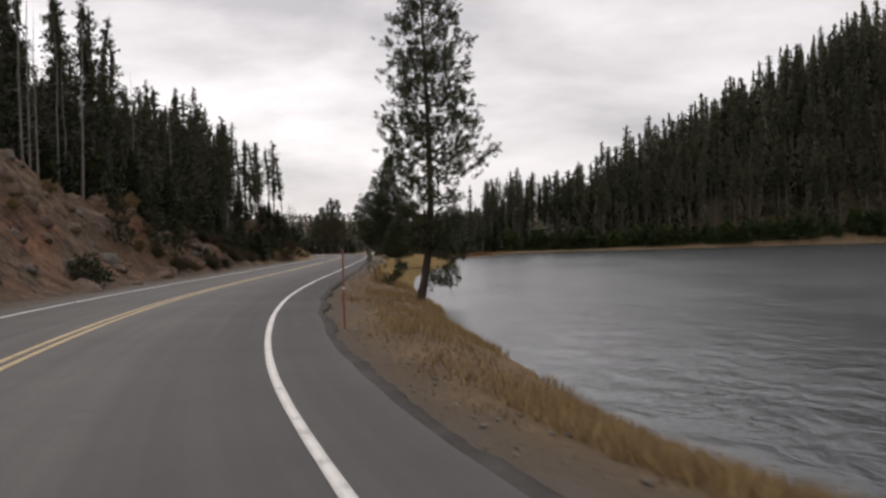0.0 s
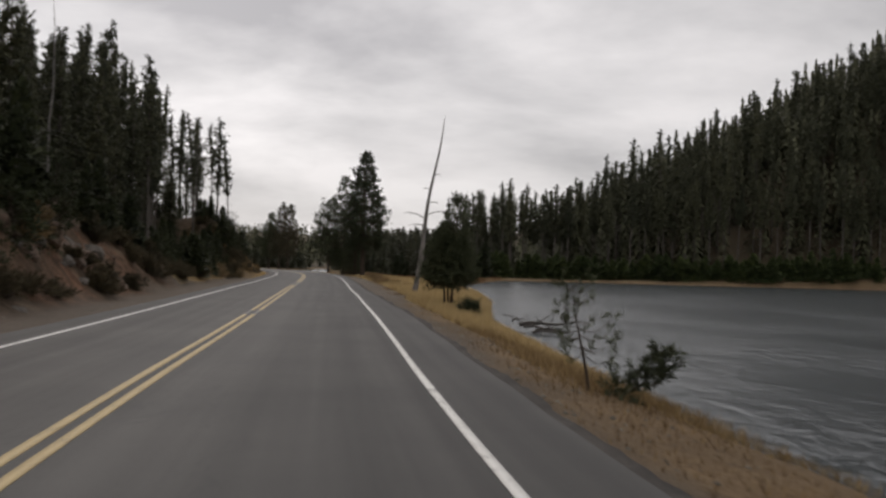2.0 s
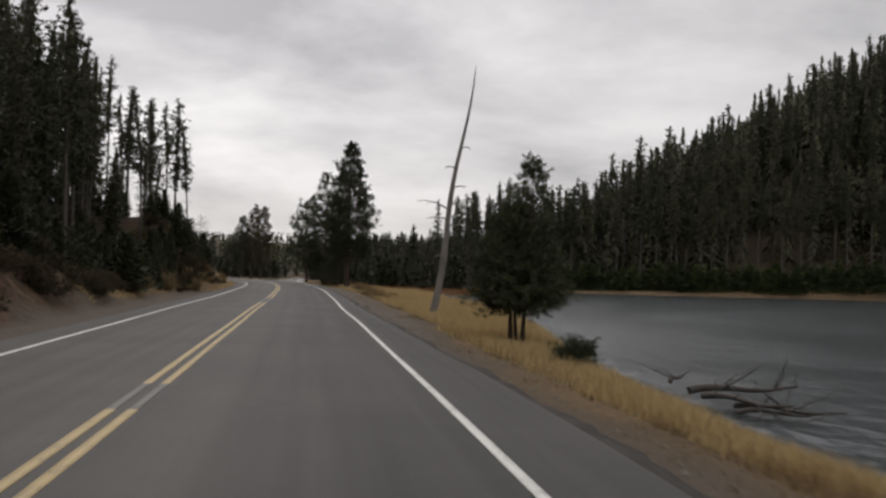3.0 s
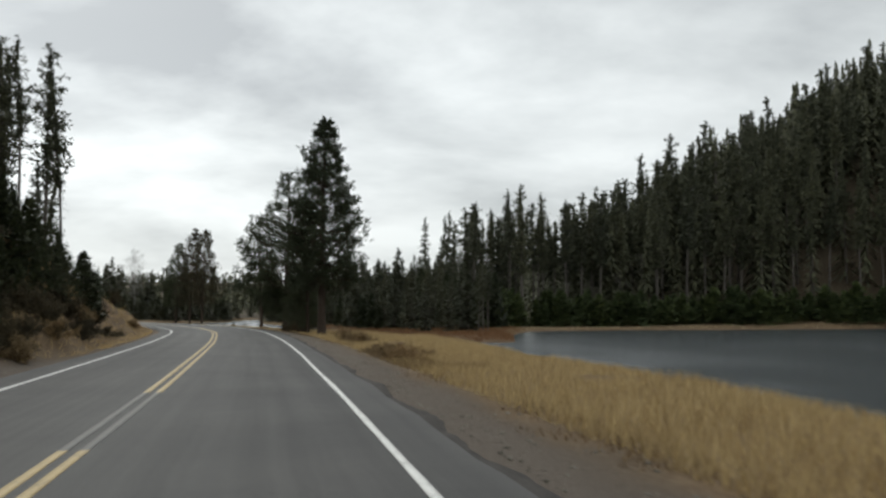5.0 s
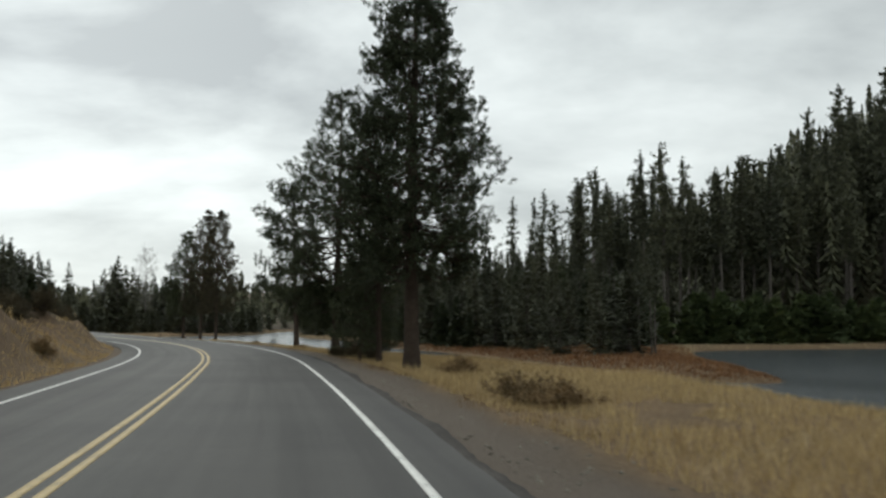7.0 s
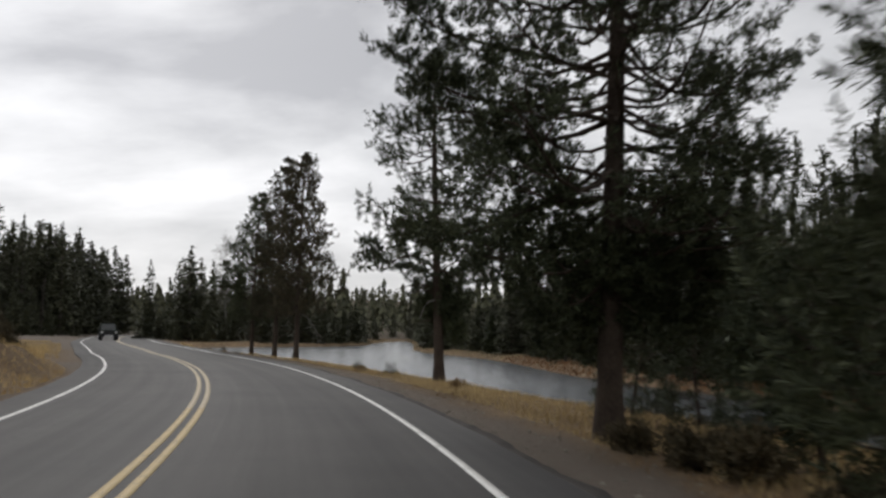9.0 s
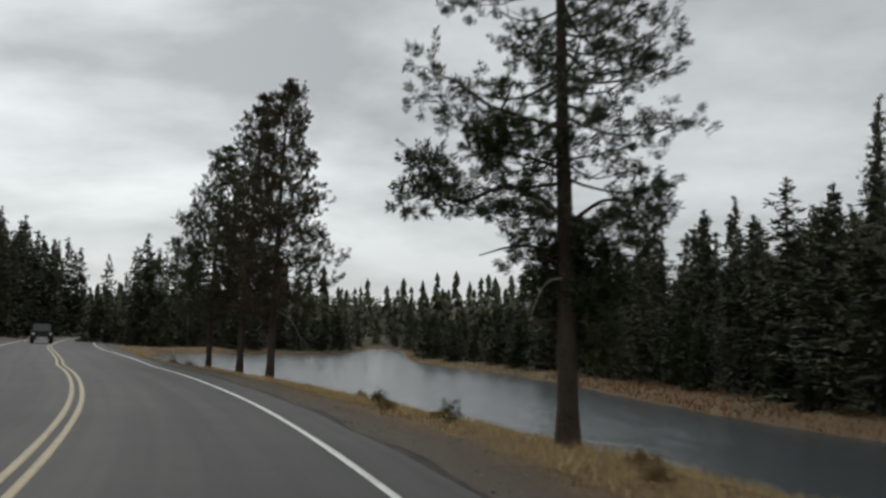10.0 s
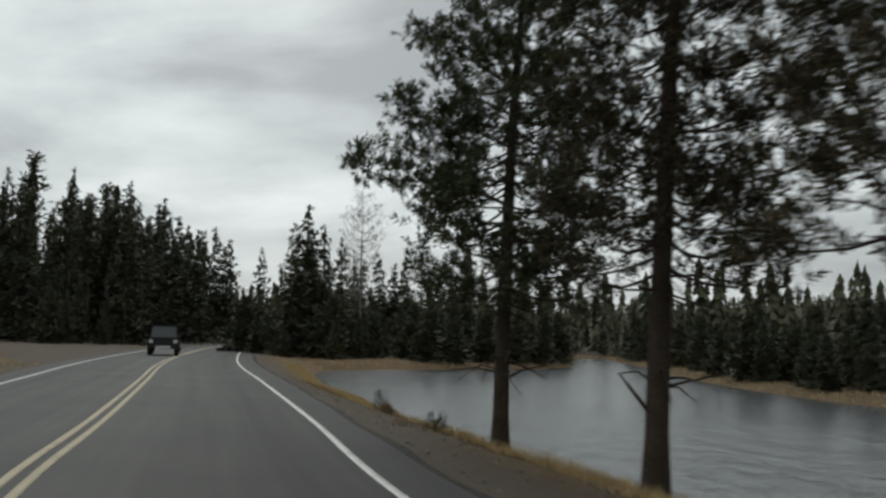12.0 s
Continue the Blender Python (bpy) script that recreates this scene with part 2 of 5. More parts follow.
M_NEEDLE_YOUNG = leafy("young_conifer_needles", (0.020, 0.026, 0.013), (0.058, 0.068, 0.032))
M_NEEDLE_GREEN = leafy("shore_understory_needles", (0.034, 0.048, 0.020), (0.10, 0.125, 0.05))
M_NEEDLE_RUSTY = leafy("rusty_pine_needles", (0.026, 0.030, 0.017), (0.125, 0.098, 0.058))
M_GRASS = leafy("dry_grass", (0.38, 0.27, 0.14), (0.74, 0.56, 0.30), 0.8)
M_GRASS_TAN = leafy("tan_bank_grass", (0.20, 0.135, 0.075), (0.47, 0.33, 0.17), 0.85)
M_GRASS_DULL = leafy("dull_bank_grass", (0.22, 0.175, 0.115), (0.52, 0.42, 0.28), 0.85)
M_GRASS_RED = leafy("red_brown_sedge", (0.12, 0.06, 0.03), (0.26, 0.14, 0.07), 0.8)
M_SAGE = leafy("sagebrush_leaves", (0.17, 0.12, 0.070), (0.40, 0.285, 0.16), 0.85)
M_WEEDS = leafy("tall_brown_weeds", (0.19, 0.130, 0.070), (0.40, 0.285, 0.15), 0.85)
M_BRUSH = leafy("dark_brush_leaves", (0.035, 0.030, 0.019), (0.115, 0.092, 0.055), 0.85)
M_ROCK = two_scale("red_brown_rock", (0.075, 0.054, 0.042), (0.215, 0.155, 0.118), 1.1, 9.0, 0.92, 0.9, 0.04, 0.2)
M_ROCK_GREY = two_scale("grey_lichened_rock", (0.075, 0.067, 0.06), (0.20, 0.178, 0.155), 1.4, 10.0, 0.92, 0.9, 0.04, 0.2)
M_POLE_RED = two_scale("red_orange_pole_paint", (0.22, 0.07, 0.05), (0.32, 0.11, 0.08), 4.0, 50.0, 0.5, 0.1, 0.002)
M_POLE_WHITE = two_scale("white_reflective_band", (0.62, 0.62, 0.6), (0.8, 0.8, 0.78), 4.0, 50.0, 0.4, 0.1, 0.002)


# ---- mesh helpers ----
class Soup:
    """Gathers vertices and faces of one mesh."""

    def __init__(self):
        self.v, self.f, self.n = [], [], 0

    def add(self, verts, faces):
        verts = np.asarray(verts, float).reshape(-1, 3)
        self.v.append(verts)
        self.f.append(np.asarray(faces, int) + self.n)
        self.n += len(verts)

    def mesh(self, name, mat, smooth=False):
        me = bpy.data.meshes.new(name)
        if not self.v:
            return me
        verts = np.concatenate(self.v)
        flat = np.concatenate([f.ravel() for f in self.f])
        size = np.concatenate([np.full(len(f), f.shape[1]) for f in self.f])
        me.vertices.add(len(verts))
        me.vertices.foreach_set("co", verts.ravel())
        me.loops.add(len(flat))
        me.loops.foreach_set("vertex_index", flat)
        me.polygons.add(len(size))
        me.polygons.foreach_set("loop_start", np.concatenate([[0], np.cumsum(size)[:-1]]))
        me.polygons.foreach_set("loop_total", size)
        if smooth:
            me.polygons.foreach_set("use_smooth", np.ones(len(size), bool))
        me.materials.append(mat)
        me.update(calc_edges=True)
        return me


def unit(a):
    return a / (np.linalg.norm(a, axis=-1, keepdims=True) + 1e-9)


def tube(soup, path, radii, sides=8, cap=True):
    path = np.asarray(path, float)
    k = len(path)
    d = unit(np.gradient(path, axis=0))
    ref = np.where(np.abs(d[:, 2:3]) > 0.8, [[1.0, 0, 0]], [[0, 0, 1.0]])
    a = unit(np.cross(d, ref))
    c = np.cross(d, a)
    ang = np.arange(sides) / sides * 2 * np.pi
    ring = path[:, None] + np.asarray(radii)[:, None, None] * (a[:, None] * np.cos(ang)[None, :, None] + c[:, None] * np.sin(ang)[None, :, None])
    i, j = np.meshgrid(np.arange(k - 1), np.arange(sides), indexing="ij")
    nx = (j + 1) % sides
    soup.add(ring.reshape(-1, 3), np.stack([i * sides + j, i * sides + nx, (i + 1) * sides + nx, (i + 1) * sides + j], -1).reshape(-1, 4))
    if cap:
        top = ring[-1]
        soup.add(np.vstack([top, path[-1] + d[-1] * radii[-1] * 0.5]), [[q, (q + 1) % sides, sides] for q in range(sides)])


def brush(soup, rng, start, end, count, length, width, open_angle=0.9, size=1.0):
    """Bottle-brush tufts: narrow blades round each short twig from start to end."""
    start, end = np.atleast_2d(start), np.atleast_2d(end)
    if not len(start):
        return
    ax = unit(end - start)
    k = len(start)
    t = rng.random((k, count, 1)) ** 0.8
    p = start[:, None] + (end - start)[:, None] * t
    r = unit(rng.normal(size=(k, count, 3)))
    r = unit(r - (r * ax[:, None]).sum(-1, keepdims=True) * ax[:, None])
    d = unit(ax[:, None] * (0.35 + 0.75 * t) + r * open_angle * rng.uniform(0.5, 1.1, (k, count, 1)))
    side = unit(np.cross(d, unit(rng.normal(size=(k, count, 3)))))
    size = np.reshape(np.broadcast_to(size, (k,)), (k, 1, 1))
    ln = length * rng.uniform(0.6, 1.2, (k, count, 1)) * size
    w = width * rng.uniform(0.6, 1.2, (k, count, 1)) * size**0.5
    a, b_, c_ = p - side * w * 0.35, p + d * ln * 0.55 + side * w, p + d * ln
    soup.add(np.stack([a, b_, c_], -2).reshape(-1, 3), np.arange(k * count * 3).reshape(-1, 3))


def part(name, me, parent, label=""):
    ob = new(name, me)
    ob.parent = parent
    return tagged(ob, label)


def thing(name, x, y, z, label, category, group="", turn=0.0):
    e = new(name)
    e.matrix_basis = pose(x, y, z, 0, 0, turn)
    return tagged(e, label, category, group)


# ---- the road's line: a lane reference, s along it, l to its right ----
LINE = [(11, -60), (8.2, -32), (5.0, -18), (0.93, -4.56), (-1.43, 2.78), (-3.58, 10.29), (-5.2, 18.18), (-6.41, 26.27), (-7.26, 34.32), (-7.92, 42.29),
        (-8.46, 50.19), (-9.02, 58.1), (-9.63, 66.07), (-10.23, 74.1), (-10.86, 82.17), (-11.43, 90.24), (-12.02, 98.28), (-12.69, 106.3),
        (-13.38, 114.38), (-14.11, 122.52), (-14.95, 130.71), (-15.91, 138.98), (-17.0, 147.29), (-18.44, 155.48), (-20.19, 163.33), (-22.23, 170.78),
        (-24.54, 177.95), (-27.14, 184.87), (-30.0, 191.73), (-32.85, 198.02), (-35.35, 204.06), (-40.53, 216.06), (-45.4, 227.2), (-50.6, 240.2), (-58.6, 262.0), (-66, 285), (-70, 310), (-68, 340), (-58, 372), (-40, 400)]


def spline(points, step):
    p = np.array(points, float)
    p = np.vstack([2 * p[0] - p[1], p, 2 * p[-1] - p[-2]])
    out = []
    for i in range(1, len(p) - 2):
        m = max(2, int(np.linalg.norm(p[i + 1] - p[i]) / step))
        t = (np.arange(m) / m)[:, None]
        a, b_, c_, d_ = p[i - 1], p[i], p[i + 1], p[i + 2]
        out.append(0.5 * (2 * b_ + (c_ - a) * t + (2 * a - 5 * b_ + 4 * c_ - d_) * t**2 + (3 * b_ - a - 3 * c_ + d_) * t**3))
    return np.vstack(out + [p[-2][None]])


REF = spline(LINE, 0.5)
REF_D = unit(np.gradient(REF, axis=0))
REF_R = np.stack([REF_D[:, 1], -REF_D[:, 0]], -1)
REF_S = np.concatenate([[0], np.cumsum(np.linalg.norm(np.diff(REF, axis=0), axis=1))])
ZERO = REF_S[np.argmin(((REF - (0.93, -4.56)) ** 2).sum(1))]
REF_S = REF_S - ZERO


def place(s, l_):
    """World x, y of a point s metres along and l metres right of the lane reference."""
    s = np.asarray(s, float)
    x, y = np.interp(s, REF_S, REF[:, 0]), np.interp(s, REF_S, REF[:, 1])
    rx, ry = np.interp(s, REF_S, REF_R[:, 0]), np.interp(s, REF_S, REF_R[:, 1])
    return np.stack([x + rx * l_, y + ry * l_], -1)


def along(xy):
    """s and l of world points."""
    xy = np.atleast_2d(xy)
    s, l_ = np.empty(len(xy)), np.empty(len(xy))
    sub = slice(None, None, 2)
    R, RR, RD, SS = REF[sub], REF_R[sub], REF_D[sub], REF_S[sub]
    for i in range(0, len(xy), 4000):
        d = xy[i:i + 4000, None] - R[None]
        j = (d**2).sum(-1).argmin(1)
        q = np.arange(len(j))
        l_[i:i + 4000] = (d[q, j] * RR[j]).sum(-1)
        s[i:i + 4000] = SS[j] + (d[q, j] * RD[j]).sum(-1)
    return s, l_


# ---- river outline ----
NEAR_SHORE = [(-50, 6), (0, 5.2), (13, 5.2), (20, 5.8), (30, 5.8), (36, 6.1), (44, 5.8), (52, 5.6), (58, 5.7), (65, 5.9), (73, 6.5), (82, 7.9), (92, 9.7),
              (100, 10.7), (108, 11.3), (117, 11.4), (125, 11.5), (133, 12.4), (141, 13.0), (150, 12.2), (158, 10.6), (165, 9.0), (170, 8.2), (175, 7.6), (182, 7.1),
              (188, 6.6), (194, 6.4), (200, 6.1), (205, 5.9), (212, 5.3), (221, 4.8), (226, 4.6), (235, 4.7), (246, 5.2)]
FAR_SHORE = [(-45.5, 246), (-42, 251.5), (-37.5, 257), (-33, 263), (-31, 273), (-31.5, 290), (-30.5, 312), (-28, 314), (-26.5, 300), (-24.6, 276), (-23.6, 258), (-22.6, 244), (-20.4, 232), (-17.0, 222), (-14.6, 212), (-13.0, 201), (-11.7, 191), (-10, 184), (-8, 178),
             (-6.5, 172), (-4.5, 160), (-2.3, 150), (-0.2, 144), (1.8, 144), (3, 150), (6, 165), (11, 178), (20, 181), (35, 182), (55, 184), (78, 184), (105, 178),
             (135, 160), (155, 120), (165, 60), (170, 0), (165, -60)]
shore = spline([tuple(place(s, l_)) for s, l_ in NEAR_SHORE], 2.0)
BANK = np.vstack([shore, spline(FAR_SHORE, 2.5)])


def river_depth(xy):
    """Distance to the river's edge: positive on land, negative in the water."""
    xy = np.atleast_2d(xy)
    a, b_ = BANK, np.roll(BANK, -1, 0)
    e = b_ - a
    out = np.empty(len(xy))
    for i in range(0, len(xy), 4000):
        p = xy[i:i + 4000, None]
        t = (((p - a) * e).sum(-1) / ((e**2).sum(-1) + 1e-9)).clip(0, 1)
        d = np.linalg.norm(p - a - t[..., None] * e, axis=-1).min(1)
        y0, y1, py = a[:, 1], b_[:, 1], p[..., 1]
        xs = a[:, 0] + (py - y0) / (y1 - y0 + 1e-12) * e[:, 0]
        inside = (((y0 > py) != (y1 > py)) & (p[..., 0] < xs)).sum(1) % 2 == 1
        out[i:i + 4000] = np.where(inside, -d, d)
    return out


def step01(a, b_, x):
    t = ((x - a) / (b_ - a)).clip(0, 1)
    return t * t * (3 - 2 * t)


def ripple(x, y, k=1.0, seed=0.0):
    """Cheap layered waves, for uneven ground."""
    r = 0
    for i, (u, v, f) in enumerate(((1, 0.3, 0.23), (-0.4, 1, 0.37), (0.8, -0.7, 0.61), (0.2, 1.1, 1.07), (1.2, 0.5, 1.7), (-0.9, 0.9, 2.6))):
        r = r + np.sin((x * u + y * v) * f * k + i * 1.7 + seed + 1.3 * np.sin((x * v - y * u) * f * k * 0.7 + i)) / (1 + i * 0.6)
    return r / 3.0


BANK_H = ([-60, 22, 46, 58, 70, 80, 88, 95, 116, 122, 128, 135, 142, 150, 158, 168, 180, 190, 196, 500], [10.2, 10.2, 7.6, 4.9, 3.0, 2.0, 0.8, 0.45, 0.45, 1.6, 4.5, 4.9, 4.1, 2.1, 1.3, 1.6, 1.3, 0.4, 0.15, 0.15])
# how much nearer the bank stands to the road on the second cut
BANK_NEAR = ([112, 121, 184, 194], [0.0, 0.95, 0.95, 0.0])
SLOPE_L = ([-60, 70, 90, 125, 180, 200, 500], [0.24, 0.20, 0.10, 0.14, 0.10, 0.02, 0.02])
WATER_Z = -0.72


def ground(xy, detail=True):
    """Height of the land, with what is needed to colour it."""
    xy = np.atleast_2d(np.asarray(xy, float))
    x, y = xy[:, 0], xy[:, 1]
    s, l_ = along(xy)
    dep = river_depth(xy)
    rough = ripple(x, y) if detail else 0 * x
    fine = ripple(x * 3.1, y * 3.1, 1.0, 2.0) if detail else 0 * x
    # left side: verge, cut bank, slope behind it
    d = -l_ - 6.4 + np.interp(s, *BANK_NEAR)
    h = np.interp(s, *BANK_H)
    face = step01(0.8, 1.4 + h * 1.0, d)
    left = -0.10 + face * h + np.maximum(d - 1.4 - h * 1.0, 0).clip(0, 60) * np.interp(s, *SLOPE_L)
    left = left + rough * 0.12 * face.clip(0.15, 1) + (np.round(rough * 2.2) / 2.2 * 0.95 + fine * 0.42) * face * (1 - step01(0.0, 6.0, d - h * 1.3)) * (h > 1) + fine * 0.03
    # right side: shoulder, then down to the water
    right = np.where(dep > 0, WATER_Z - 0.05 + (0.10 * dep + 0.55 * (1 - np.exp(-dep / np.interp(s, [0, 30, 36, 44, 50, 60], [1.2, 1.4, 3.6, 3.6, 1.8, 1.2])))).clip(0, 0.75), 0)
    right = np.minimum(right, -0.05 - 0.07 * (l_ - 2.4).clip(0, 3)) + fine * 0.035 * step01(3.0, 5.0, l_)
    # land across the water, with the hill that climbs to the right
    hill = 0.55 * (x - 21 - 0.14 * (y - 190).clip(0, 400)).clip(0, 80) + 0.1 * (x - 110).clip(0, 400)
    hill = hill * step01(182, 212, y + 0.5 * (x - 100).clip(0, 500))
    across = WATER_Z + 0.02 + 0.28 * (1 - np.exp(-dep.clip(0) / 0.5)) + 0.02 * dep.clip(0, 60) + hill + rough * 0.1
    far = (l_ > 2.4) & ((dep > 0) & (((y > 168) & (l_ > 14.0)) | (x > 8) | ((l_ > 13.6) & (y > 138))))
    z = np.where(l_ < -5.65, left, np.where(l_ > 1.9, np.where(far, across, right), -0.06))
    z = np.where((l_ > 0) & (dep <= 0), WATER_Z - 0.05 - (-dep * 0.35).clip(0, 1.2), z)
    # the far ridge
    r = np.hypot(x + 40, y - 180)
    z = z + step01(450, 1500, r) * (48 + 10 * np.sin(x * 0.004) + 6 * np.sin(x * 0.011 + y * 0.003))
    return z, s, l_, dep, far


def gz(x, y):
    return float(ground([(x, y)])[0][0])


# ---- ground: one sheet to the horizon ----
def grown(start, end, first, factor):
    out, v, stp = [], start, first
    while abs(v - start) < abs(end - start):
        stp *= factor
        v += stp if end > start else -stp
        out.append(v)
    return out


gx = np.array(sorted(grown(-75, -3200, 0.7, 1.12)) + list(np.arange(-75, 12, 0.7)) + grown(12, 3200, 0.7, 1.09))
gy = np.array(sorted(grown(-12, -3200, 0.8, 1.16)) + list(np.arange(-12, 262, 0.8)) + grown(262, 3200, 0.8, 1.10))
GX, GY = np.meshgrid(gx, gy)
gxy = np.stack([GX.ravel(), GY.ravel()], -1)
GZ, gs, gl, gdep, gfar = ground(gxy)
i, j = np.meshgrid(np.arange(len(gy) - 1), np.arange(len(gx) - 1), indexing="ij")
nx_ = len(gx)
soup = Soup()
soup.add(np.column_stack([gxy, GZ]), np.stack([i * nx_ + j, i * nx_ + j + 1, (i + 1) * nx_ + j + 1, (i + 1) * nx_ + j], -1).reshape(-1, 4))
ground_me = soup.mesh("ground", M_GROUND, True)
wob = ripple(gxy[:, 0] * 2, gxy[:, 1] * 2, 1.0, 5.0)
kerb = np.interp(gs, [70, 85, 200, 230], [2.3, 3.1, 3.0, 2.7])
grassy = np.where(gl > 0, step01(0.0, 1.1, gl - kerb + wob * 0.5), 0) * np.where(gfar, 0.75 * (1 - step01(1.5, 5, gdep)), 1)
near_by = np.interp(gs, *BANK_NEAR)
strip = (gl < -5.4) & (gs > 92)
grassy = np.where(strip, 0.75 * (1 - step01(2.0, 5.0, -gl - 6.4 + near_by + wob * 0.8)), grassy)
island = (gl < -6.2) & (gs > 195)
grassy = np.where(island, 0.8 * step01(-0.1, 0.5, 4.2 - np.abs(-gl - 10.2) - 0.10 * (gs - 215).clip(0)), grassy)
gravelly = np.where(gl > 0, 1 - step01(0.0, 1.1, gl - kerb + wob * 0.5), 1 - step01(0.7, 1.6, -gl - 6.4 + near_by * 1.6 + wob * 0.3))
gravelly = np.where(island & (gl > -26), 1 - grassy, gravelly)
bank_h = np.interp(gs, *BANK_H)
stony = np.where((gl < -6.2) & (bank_h > 0.8), step01(0.7, 1.5, -gl - 6.4) * (1 - step01(1.0, 5.0, -gl - 6.4 - bank_h * 1.3 + wob)), 0) * step01(0.8, 1.6, bank_h)
stony = np.where(gs > 115, stony * 0.2, stony * (0.55 + 0.45 * step01(-0.3, 0.5, wob + 0.4 * ripple(gxy[:, 0] * 0.8, gxy[:, 1] * 0.8, 1.0, 3.0))))
cover = ground_me.color_attributes.new("cover", "FLOAT_COLOR", "POINT")
cover.data.foreach_set("color", np.column_stack([grassy.clip(0, 1), gravelly.clip(0, 1), stony.clip(0, 1), np.ones(len(GZ))]).ravel())
tagged(new("ground", ground_me), "bare soil, gravel verges and dry grassy banks", "ground", kind="structure")

# ---- river ----
soup = Soup()
soup.add([(-60, -70, WATER_Z), (180, -70, WATER_Z), (180, 322, WATER_Z), (-60, 322, WATER_Z)], [[0, 1, 2, 3]])
water_me = soup.mesh("river", M_WATER)
tagged(new("river", water_me), "grey rippled river water reflecting an overcast sky", "river", kind="structure")


# ---- road ----
def ribbon(name, s0, s1, l0, l1, z0, z1, mat, label, category, step=1.0, wav=0.0, parent=None):
    """A strip with thickness that follows the road, from l0 to l1 across and z0 to z1 in height."""
    k = max(2, int((s1 - s0) / step) + 1)
    s = np.linspace(s0, s1, k)
    w = wav * ripple(s * 1.9, s * 0.7, 2.0)
    l0, l1 = (np.interp(s, *v) if isinstance(v, tuple) else np.full(k, v) for v in (l0, l1))
    a, b_ = place(s, l0 - w * 0.6), place(s, l1 + w)
    q = np.arange(k - 1)
    v = np.concatenate([np.column_stack([p, np.full(k, z)]) for p, z in ((a, z1), (b_, z1), (b_, z0), (a, z0))])
    f = [np.stack([q + m * k, q + ((m + 1) % 4) * k, q + 1 + ((m + 1) % 4) * k, q + 1 + m * k], -1) for m in range(4)]
    sp = Soup()
    sp.add(v, np.concatenate(f))
    sp.add(v[[0, k, 2 * k, 3 * k]], [[3, 2, 1, 0]])
    sp.add(v[[k - 1, 2 * k - 1, 3 * k - 1, 4 * k - 1]], [[0, 1, 2, 3]])
    me = sp.mesh(name, mat)
    lay = me.uv_layers.new(name="UVMap")
    idx = np.empty(len(me.loops), int)
    me.loops.foreach_get("vertex_index", idx)
    co_ = np.vstack([v, v[:4], v[:4]])
    uvs = np.column_stack([np.concatenate([l0, l1, l1, l0, np.zeros(8)]), np.concatenate([np.tile(s, 4), np.zeros(8)])])
    lay.data.foreach_set("uv", uvs[idx].ravel())
    ob = new(name, me)
    if parent:
        ob.parent = parent
        return tagged(ob, label)
    return tagged(ob, label, category, kind="structure")


ROAD_END = 400
EDGE_S, EDGE_L = [0, 40, 65, 92, 122, 150, 195, 212, 240], [2.34, 2.42, 2.5, 2.14, 2.12, 2.28, 2.22, 2.08, 2.3]
road = ribbon("road", -55, ROAD_END, ([0, 160, 215], [-5.75, -5.6, -6.1]), (EDGE_S, EDGE_L), -0.22, 0.0, M_ASPHALT, "weathered grey asphalt two-lane road", "road", 1.0, 0.05)
ribbon("road_edge_line", -55, ROAD_END, ([80, 92, 108, 116], [1.39, 1.31, 1.32, 1.39]), ([80, 92, 108, 116], [1.49, 1.41, 1.42, 1.49]), 0.001, 0.006, M_WHITE, "", "", 1.0, 0.008, road)
ribbon("road_edge_line", -55, ROAD_END, ([0, 160, 215], [-4.96, -4.82, -5.30]), ([0, 160, 215], [-4.85, -4.71, -5.19]), 0.001, 0.006, M_WHITE, "", "", 1.0, 0.008, road)
for s0, s1, mat in ((-55, 62.6, M_YELLOW), (62.6, 64.8, M_FADED), (64.8, 95.3, M_YELLOW), (95.3, 102.6, M_FADED), (102.6, 168.0, M_YELLOW), (168.0, ROAD_END, M_YELLOW_WORN)):
    for l0 in (-2.12, -1.90):
        ribbon("road_centre_line", s0, s1, l0, l0 + 0.11, 0.001, 0.006, mat, "", "", 1.0, 0.006, road)
for s0, s1 in ((-55, 80), (80, 165), (165, 260)):
    ribbon("broken_asphalt_edge", s0, s1, (EDGE_S, [v - 0.09 for v in EDGE_L]), (EDGE_S, [v + 0.17 for v in EDGE_L]), -0.2, -0.014, M_EDGE, "crumbled dark asphalt edge", "", 0.35, 0.16, road)


